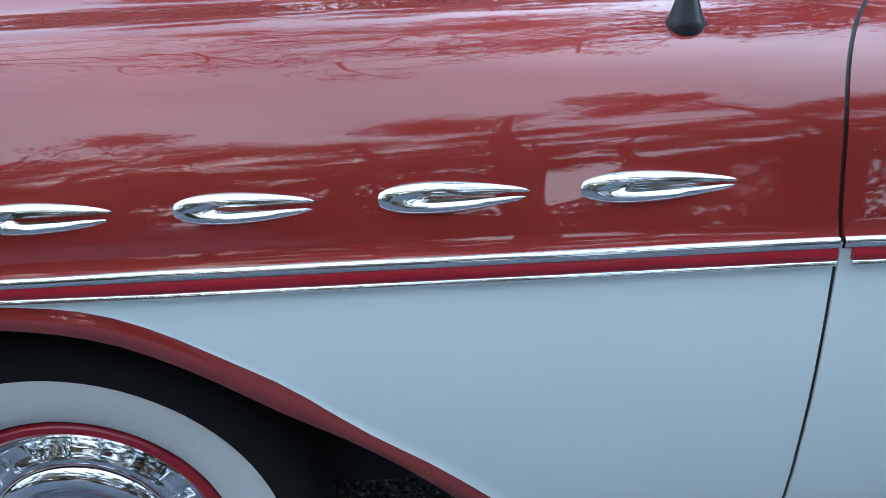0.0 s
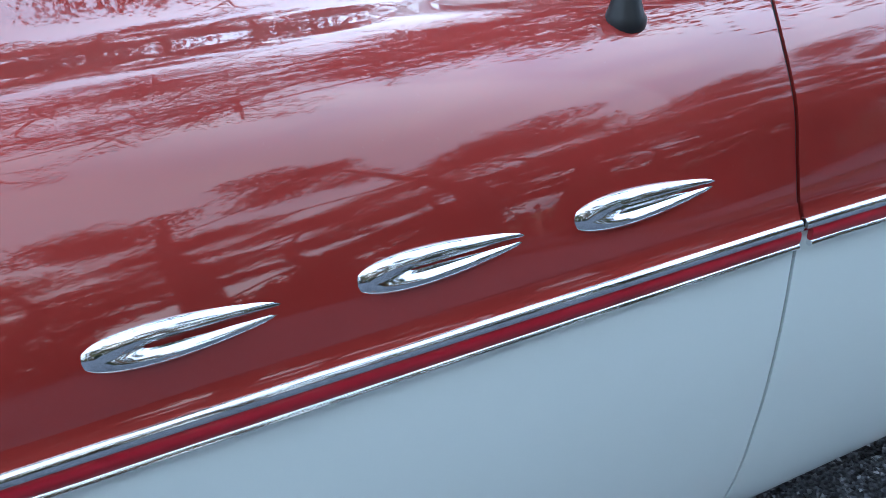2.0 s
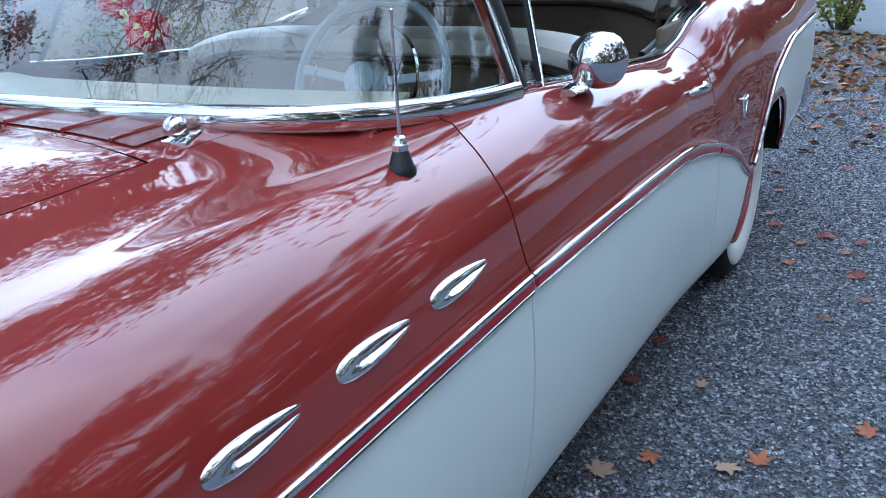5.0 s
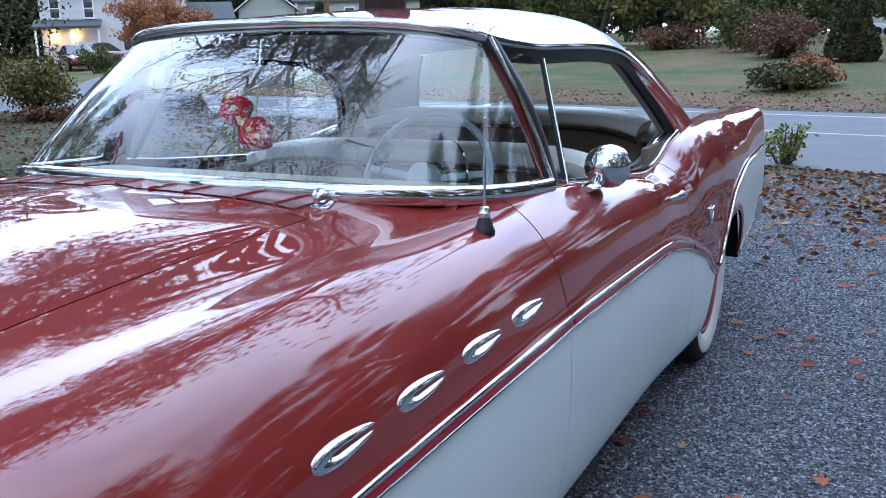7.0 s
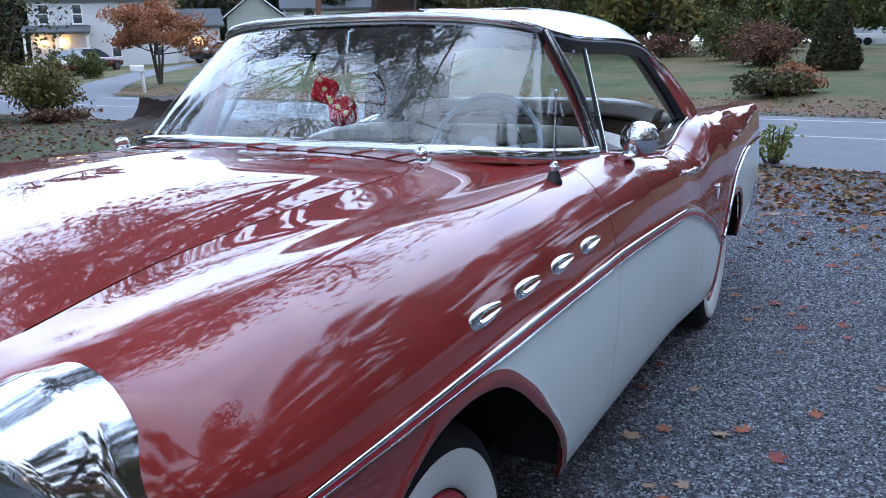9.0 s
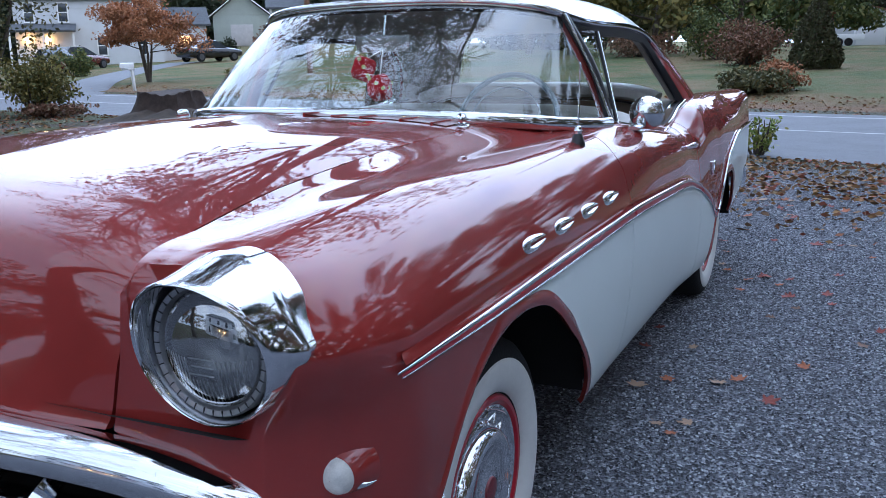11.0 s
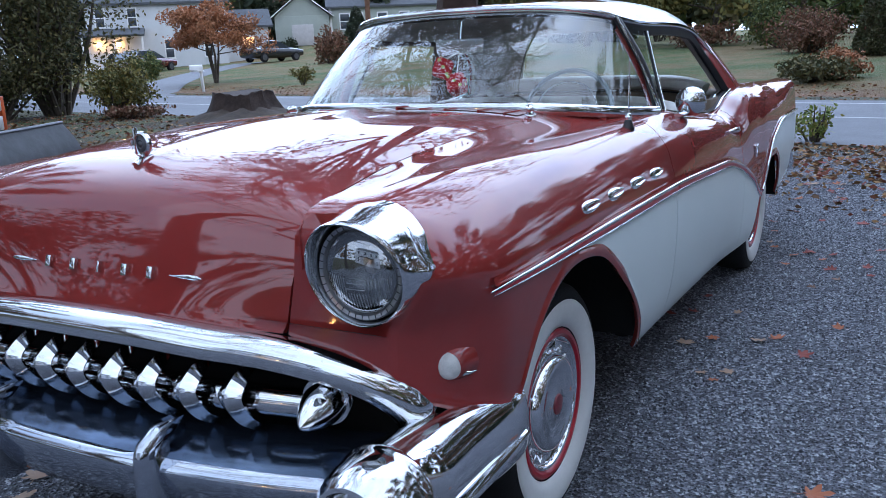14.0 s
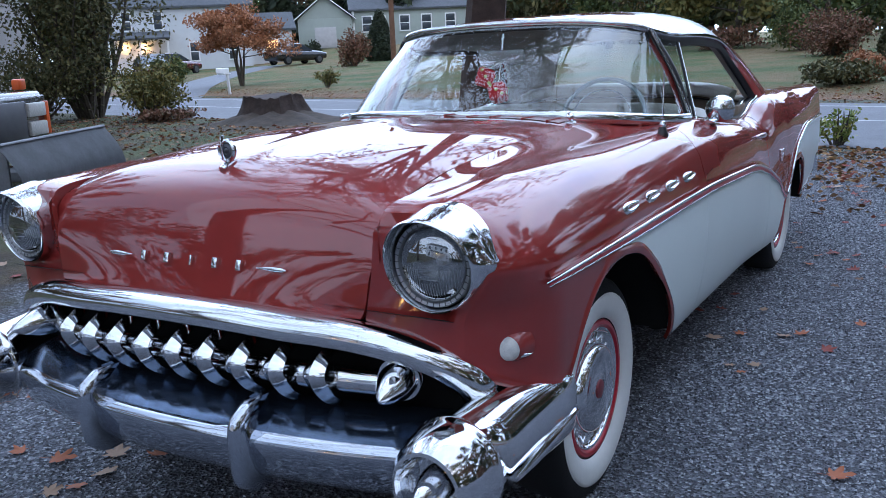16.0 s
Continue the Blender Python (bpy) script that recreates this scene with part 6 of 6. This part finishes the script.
bxm = sweep([Vector((-.45, .30, 1.06)), Vector((.05, -.05, 1.06))], [(-.1, -.1), (.1, -.1), (.1, .02), (.07, .09), (0, .12), (-.07, .09), (-.1, .02)])
part("box", bxm, TRIMW, mb)

# broad stump on a mound of soil
STUMPW = simple("dark_stump_wood", (0.045, 0.030, 0.024), 0.95, vary=0.6, scale=7, bumps=1.0, bscale=20)
SOIL = simple("leafy_soil", (0.050, 0.036, 0.026), 0.95, vary=0.6, scale=6, bumps=1.0, bscale=18)
stp = thing("tree_stump", "wide dark cut tree stump on a bare mound", "stump", at=(10.5, 9.5, .12))
rows = []
for h, k in ((-.30, 1.25), (-.02, 1.00), (.12, .80), (.26, .66), (.42, .58), (.50, .55), (.56, .53)):
    rows.append([(k * (1 + .06 * math.sin(5 * a + h) + .035 * math.sin(11 * a + 3 * h) + .015 * math.sin(23 * a + 5 * h)) * math.cos(a), k * (1 + .06 * math.sin(5 * a + h) + .035 * math.sin(11 * a + 3 * h) + .015 * math.sin(23 * a + 5 * h)) * math.sin(a), h + (.03 * math.sin(3 * a) + .02 * math.sin(17 * a)) * (h > .5)) for a in np.linspace(0, 2 * math.pi, 48, endpoint=False)])
bm = grid(rows, closed=True)
bm.verts.ensure_lookup_table()
bm.faces.new(bm.verts[-48:])
bmesh.ops.recalc_face_normals(bm, faces=bm.faces)
part("stump_wood", bm, STUMPW, stp)
md = tagged(mesh_ob("soil_mound", grid([[(10.3 + r * math.cos(a), 9.3 + 1.15 * r * math.sin(a), .08 + .36 * math.exp(-(r / 1.15) ** 2) + .03 * math.sin(7 * a + r * 3)) for r in np.linspace(0.02, 3.0, 16)] for a in np.linspace(0, 2 * math.pi, 40)]), SOIL), "low mound of leafy soil", "soil", kind="structure")

# utility pole
up_ = thing("utility_pole", "brown wooden utility pole", "pole", at=(30.6, 19.9, .4))
part("shaft", lathe([(.12, 0), (.10, 8), (.0005, 8)], 14, "z"), WOODPOLE, up_)
part("crossarm", box((0, 0, 7.4), (.1, 2.2, .12), .01), WOODPOLE, up_)

# pickup with a snow plough, beside the drive
TRUCKW = simple("truck_dark_paint", (0.035, 0.037, 0.042), 0.25, coat=0.8)
PLOUGH = simple("worn_plough_steel", (0.15, 0.155, 0.17), 0.6, metal=0.05, vary=0.3, scale=5, bumps=0.2)
AMBER = simple("amber_lens", (0.75, 0.12, 0.02), 0.3)
tk = thing("pickup_truck", "old dark pickup truck with square lamps and a steel snow plough", "truck", at=(3.48, 5.85, .06))
tk.rotation_euler = (0, 0, radians(115))
part("hood_panel", box((1.7, 0, 1.02), (1.5, 1.85, .16), .06, seg=3), TRUCKW, tk)
part("front_panel", box((1.0, 0, .78), (.16, 1.85, .56), .04), TRUCKW, tk)
for s in (-1, 1):
    part("fender", box((1.75, s * .88, .72), (1.5, .16, .62), .05), TRUCKW, tk)
    for z in (.90, .70):
        part("square_lamp", box((.90, s * .66, z), (.05, .34, .15), .015), FROST, tk, "square clear headlamp")
    part("marker_lamp", box((.92, s * .88, .80), (.06, .07, .36), .01), AMBER, tk, "amber marker lamp")
    part("warning_lamp", box((1.15, s * .82, 1.17), (.10, .14, .12), .02), AMBER, tk, "amber plough lamp")
    part("wheel", lathe([(.0005, -.12), (.3, -.13), (.37, -.08), (.37, .08), (.3, .13), (.0005, .12)], 28, "y", (1.9, s * .80, .30)), RUBBER, tk)
part("grille", box((.905, 0, .80), (.03, .9, .40), .01), TEETHIN, tk)
part("cab", box((3.2, 0, 1.15), (1.6, 1.7, 1.2), .12, seg=4), TRUCKW, tk)
part("bed", box((4.9, 0, .85), (2.0, 1.8, .55), .05), TRUCKW, tk)
rows = []
for y in np.linspace(-1.05, 1.05, 9):
    rows.append([(.25 - .16 * math.sin(math.pi * t) + .10 * t, y, -.08 + .74 * t) for t in np.linspace(0, 1, 9)])
bl = grid(rows)
bmesh.ops.solidify(bl, geom=bl.faces[:], thickness=.02)
pb = part("plough_blade", bl, PLOUGH, tk, "curved grey steel plough blade")
part("top_lip", sweep([Vector((.36, -1.05, .665)), Vector((.36, 1.05, .665))], ring(.028, .018, 8)), PLOUGH, pb)
for y in (-.9, -.3, .3, .9):
    part("rib", box((.42, y, .30), (.14, .03, .62), .005), PLOUGH, pb)
part("push_frame", box((.70, 0, .28), (.60, .5, .10), .02), PLOUGH, tk)

# trees and shrubs, near to far
shrub("shrub", (10.9, 15.2), (1.6, 1.7, 6.2), "thin", 21000, .050, 11, "tall leggy shrub with thinning green and yellow leaves", 22)
shrub("shrub", (10.6, 12.95), (.85, .95, 1.35), "yellow", 5200, .042, 12, "low shrub with yellowing leaves", 20)
shrub("shrub", (9.6, 15.4), (1.3, 1.3, 1.9), "thin", 5200, .046, 13, "tall leggy shrub with thinning green and yellow leaves", 14)
shrub("weed", (9.55, -.46), (.26, .30, .62), "weed", 520, .032, 14, "small leafy weed at the road edge", 7)
shrub("weed", (24.6, 19.0), (.5, .5, .68), "yellow", 900, .05, 15, "small yellow-green bush on the lawn", 8)
tree("orange_tree", (27.3, 25.8), 3.7, 1.75, "orange", 13000, .07, 21, "small round maple with thinning orange leaves", .42, .11, tiers=18, sub=4, forks=4)
tree("big_tree", (7.3, 3.45), 12.5, 4.4, "rust", 4800, .105, 22, "large roadside tree with dark bark and thinning leaves", .40, .28, BARKPALE, tiers=15, sub=4, extra=(((.0, .1, 4.6), (-7.6, -.6, 8.2), 24), ((-.1, 0, 5.0), (-5.6, -2.2, 8.0), 20), ((-.1, .1, 5.4), (-8.6, 1.6, 9.0), 26), ((0, 0, 5.6), (-3.4, -1.6, 8.6), 14), ((-.1, -.1, 5.8), (-8.0, -3.3, 8.4), 26), ((-.1, .1, 4.9), (-8.4, .5, 7.5), 26)))
tree("overhanging_tree", (-5.4, 3.4), 11.5, 5.6, "rust", 5200, .05, 23, "tall tree with thinning rust leaves over the drive", .40, .26, tiers=12, sub=4)
shrub("shrub", (54, 43.0), (1.0, 1.0, 1.4), "dark", 1500, .10, 16, "round dark green bush by the house", 12)
shrub("shrub", (32.6, 35.9), (.85, .85, 1.6), "green", 2600, .08, 17, "round dark green bush by the porch", 12)
shrub("shrub", (41.2, 29.7), (.95, .95, 2.0), "rust", 4200, .09, 18, "rounded brownish bush before the far house", 14)
cone_shrub("dark_conifer", (47.2, 31.8), 1.0, 3.4, "dark", 6000, .10, 25, "dark rounded evergreen before the far house")
shrub("brush_pile", (20.9, .85), (1.25, 1.0, .66), "thin", 4200, .055, 31, "low tangle of brush with orange leaves at the lawn edge", 26)
shrub("brush_pile", (21.6, .45), (1.1, .8, .70), "orange", 3400, .05, 32, "low tangle of brush with orange leaves at the lawn edge", 10)
shrub("shrub", (33.4, 2.5), (1.5, 1.5, 1.6), "rust", 6500, .065, 33, "wide reddish shrub on the lawn", 24)
shrub("shrub", (37.5, 4.0), (1.6, 1.6, 2.1), "green", 4000, .08, 34, "green shrub behind the reddish one", 14)
cone_shrub("arborvitae", (30.7, .0), .82, 2.4, "olive", 9000, .06, 35, "upright dark green cone-shaped evergreen")
bld = bmesh.new()
bmesh.ops.create_icosphere(bld, subdivisions=3, radius=1)
for vtx in bld.verts:
    vtx.co *= 1 + .18 * noise.noise(vtx.co * 1.7)
bmesh.ops.scale(bld, vec=(.6, .5, .36), verts=bld.verts)
bo = mesh_ob("boulder", bld, simple("grey_rock", (0.12, 0.12, 0.125), 0.9, vary=0.4, scale=3, bumps=0.8, bscale=9))
bo.location = (22.2, .75, .27)
tagged(bo, "grey boulder half hidden in the brush", "boulder")
for k, (x, y, h, s, fol) in enumerate(((47, 13.5, 9.5, 4.2, "green"), (45, 8.5, 8.0, 4.2, "yellow"), (50, 5.0, 9.0, 4.4, "green"), (54, 18.5, 11, 4.6, "mixed"), (58, 0.5, 8, 3.6, "green"))):
    tree("maple", (x, y), h, s, fol, 12000, .17, 40 + k, "leafy tree turning yellow-green at the lawn's far side", .08, tiers=12, group="trees over the lawn")
for k in range(30):
    a = -12 + k * 3.2
    d = 98 + 12 * math.sin(k * 2.1)
    x, y = d * math.cos(radians(a)), d * math.sin(radians(a))
    h = 13 + 3.5 * math.sin(k * 1.7)
    if -1.5 < a < 3:
        h *= .75
    if a > 46:
        h *= 1.7
    fol = ("dark", "mixed", "rust", "dark", "green", "rust", "dark")[k % 7] if not 0 < a < 4 else "red"
    tree("far_tree", (x, y), h, 4.8, fol, 2900, .48, 60 + k, "far woodland tree in dull autumn colour", .12, tiers=9, sub=2, group="far woodland edge")
for k in range(26):
    a = -14 + k * 3.9
    d = 128
    tree("far_tree", (d * math.cos(radians(a)), d * math.sin(radians(a))), (17 + 2 * math.sin(k * 2.9)) * (1.55 if a > 46 else 1), 6.5, ("dark", "rust", "dark", "mixed")[k % 4], 2200, .70, 200 + k, "far woodland tree in dull autumn colour", .06, tiers=10, sub=2, group="far woodland edge")
# trees along the open side of the drive: unseen, added for dark reflections in the car
for k in range(10):
    tree("unseen_side_tree", (31 + 6.0 * k, -9.5 - .75 * k - 1.2 * math.sin(k * 2.1)), 12.5 + 2.0 * math.sin(k * 1.7), 4.6, ("mixed", "dark", "rust", "dark")[k % 4], 7000, .15, 180 + k, "unseen yard tree in dull autumn colour beyond the drive, for reflections", .06, tiers=10, sub=2, group="yard trees beyond the drive")
for k in range(13):
    x = -16 + k * 3.6
    y = -13.5 - 2.0 * math.sin(k * 1.9)
    tree("unseen_side_tree", (x, y), 17.0 + 2.6 * math.sin(k * 1.3 + .6), 4.4, ("mixed", "rust", "dark", "yellow")[k % 4], 17000, .09, 100 + k, "unseen yard tree in dull autumn colour beyond the drive, for reflections", .14, tiers=9, sub=2, group="yard trees beyond the drive")
for k in range(14):
    tree("unseen_side_tree", (-22 + k * 4.2, -25 - 2 * math.sin(k * 2.7)), 16.5 + 2 * math.sin(k * 1.1), 5.2, ("dark", "rust", "dark", "mixed")[k % 4], 6500, .17, 160 + k, "unseen yard tree in dull autumn colour beyond the drive, for reflections", .10, tiers=10, sub=2, group="yard trees beyond the drive")
# unseen shrubs, added to close the foot of the reflected tree line
for k in range(22):
    shrub("unseen_hedge_shrub", (-22 + k * 2.3, -11.2 - .9 * math.sin(k * 2.2)), (1.5, 1.2, 2.6 + .7 * math.sin(k * 1.7)), ("dark", "mixed", "dark", "rust")[k % 4], 2600, .11, 300 + k, "unseen dense dull green shrub beyond the drive, for reflections", 9)
for k in range(15):
    shrub("unseen_hedge_shrub", (30 + 3.6 * k, -8.6 - .62 * k), (2.4, 1.6, 5.2 + .8 * math.sin(k * 1.9)), ("dark", "mixed", "dark", "rust")[k % 4], 4200, .15, 360 + k, "unseen dense dull green shrub beyond the drive, for reflections", 12)
for k in range(10):
    shrub("unseen_hedge_shrub", (-19.5 + .8 * math.sin(k * 2.2), -14 + k * 1.9), (1.4, 1.3, 2.4), ("dark", "mixed")[k % 2], 1400, .16, 340 + k, "unseen dense dull green shrub beyond the drive, for reflections", 9)
for k in range(9):
    y = -20 + k * 7.0
    tree("unseen_side_tree", (-30 + 3 * math.sin(k * 2.3), y), 10 + 2.5 * math.sin(k * 2.1), 4.4, ("mixed", "rust", "dark")[k % 3], 2200, .22, 120 + k, "unseen yard tree in dull autumn colour beyond the drive, for reflections", .14, tiers=9, sub=2, group="yard trees beyond the drive")
for k in range(4):
    tree("unseen_side_tree", (-20 + k * 7.0, 34 + 3 * math.sin(k * 2.2)), 11 + 2 * math.sin(k), 4.6, ("dark", "rust", "mixed")[k % 3], 2200, .24, 140 + k, "unseen yard tree in dull autumn colour beyond the drive, for reflections", .14, tiers=9, sub=2, group="yard trees beyond the drive")
shrub("shrub", (41.6, 8.1), (2.2, 1.5, 1.25), "rust", 3000, .09, 36, "low reddish shrub row at the lawn's far side", 16)
shrub("shrub", (10.2, 12.2), (.9, 1.0, .30), "rust", 1500, .04, 37, "low red-brown undergrowth below the shrub", 10)
# undergrowth that closes the foot of the far woodland
for k in range(30):
    a = -10 + k * 3.1
    d = 104 if a < 4 else 82 + 5 * math.sin(k * 2.3)
    if 28 < a < 52:
        d = 96
    shrub("far_shrub", (d * math.cos(radians(a)), d * math.sin(radians(a))), (3.8, 3.0, 7.2 + 1.6 * math.sin(k * 1.9)), ("dark", "green", "dark", "thin")[k % 4] if a > 3 else ("red", "dark")[k % 2], 2600, .44, 400 + k, "dense dark undergrowth at the far woodland edge", 10)
# tall yard trees on the far side of the car, beyond the pickup: unseen, added for dark reflections
for k, (x, y, h, fol) in enumerate(((-10.5, 14.5, 6.5, "rust"), (-6.0, 16.5, 7.5, "mixed"), (-2.2, 14.0, 11.5, "rust"), (1.8, 17.0, 14.5, "dark"), (-8.0, 22.0, 8.0, "dark"), (-.5, 22.0, 14.0, "mixed"), (5.2, 18.0, 12.0, "mixed"), (7.0, 25.0, 14.0, "dark"), (3.6, 23.5, 15.0, "rust"))):
    tree("unseen_yard_tree", (x, y), h, 3.8, fol, 9000, .11, 500 + k, "unseen tall yard tree beyond the pickup, thinning leaves, added for reflections", .16, tiers=12, sub=3, group="yard trees beyond the drive")
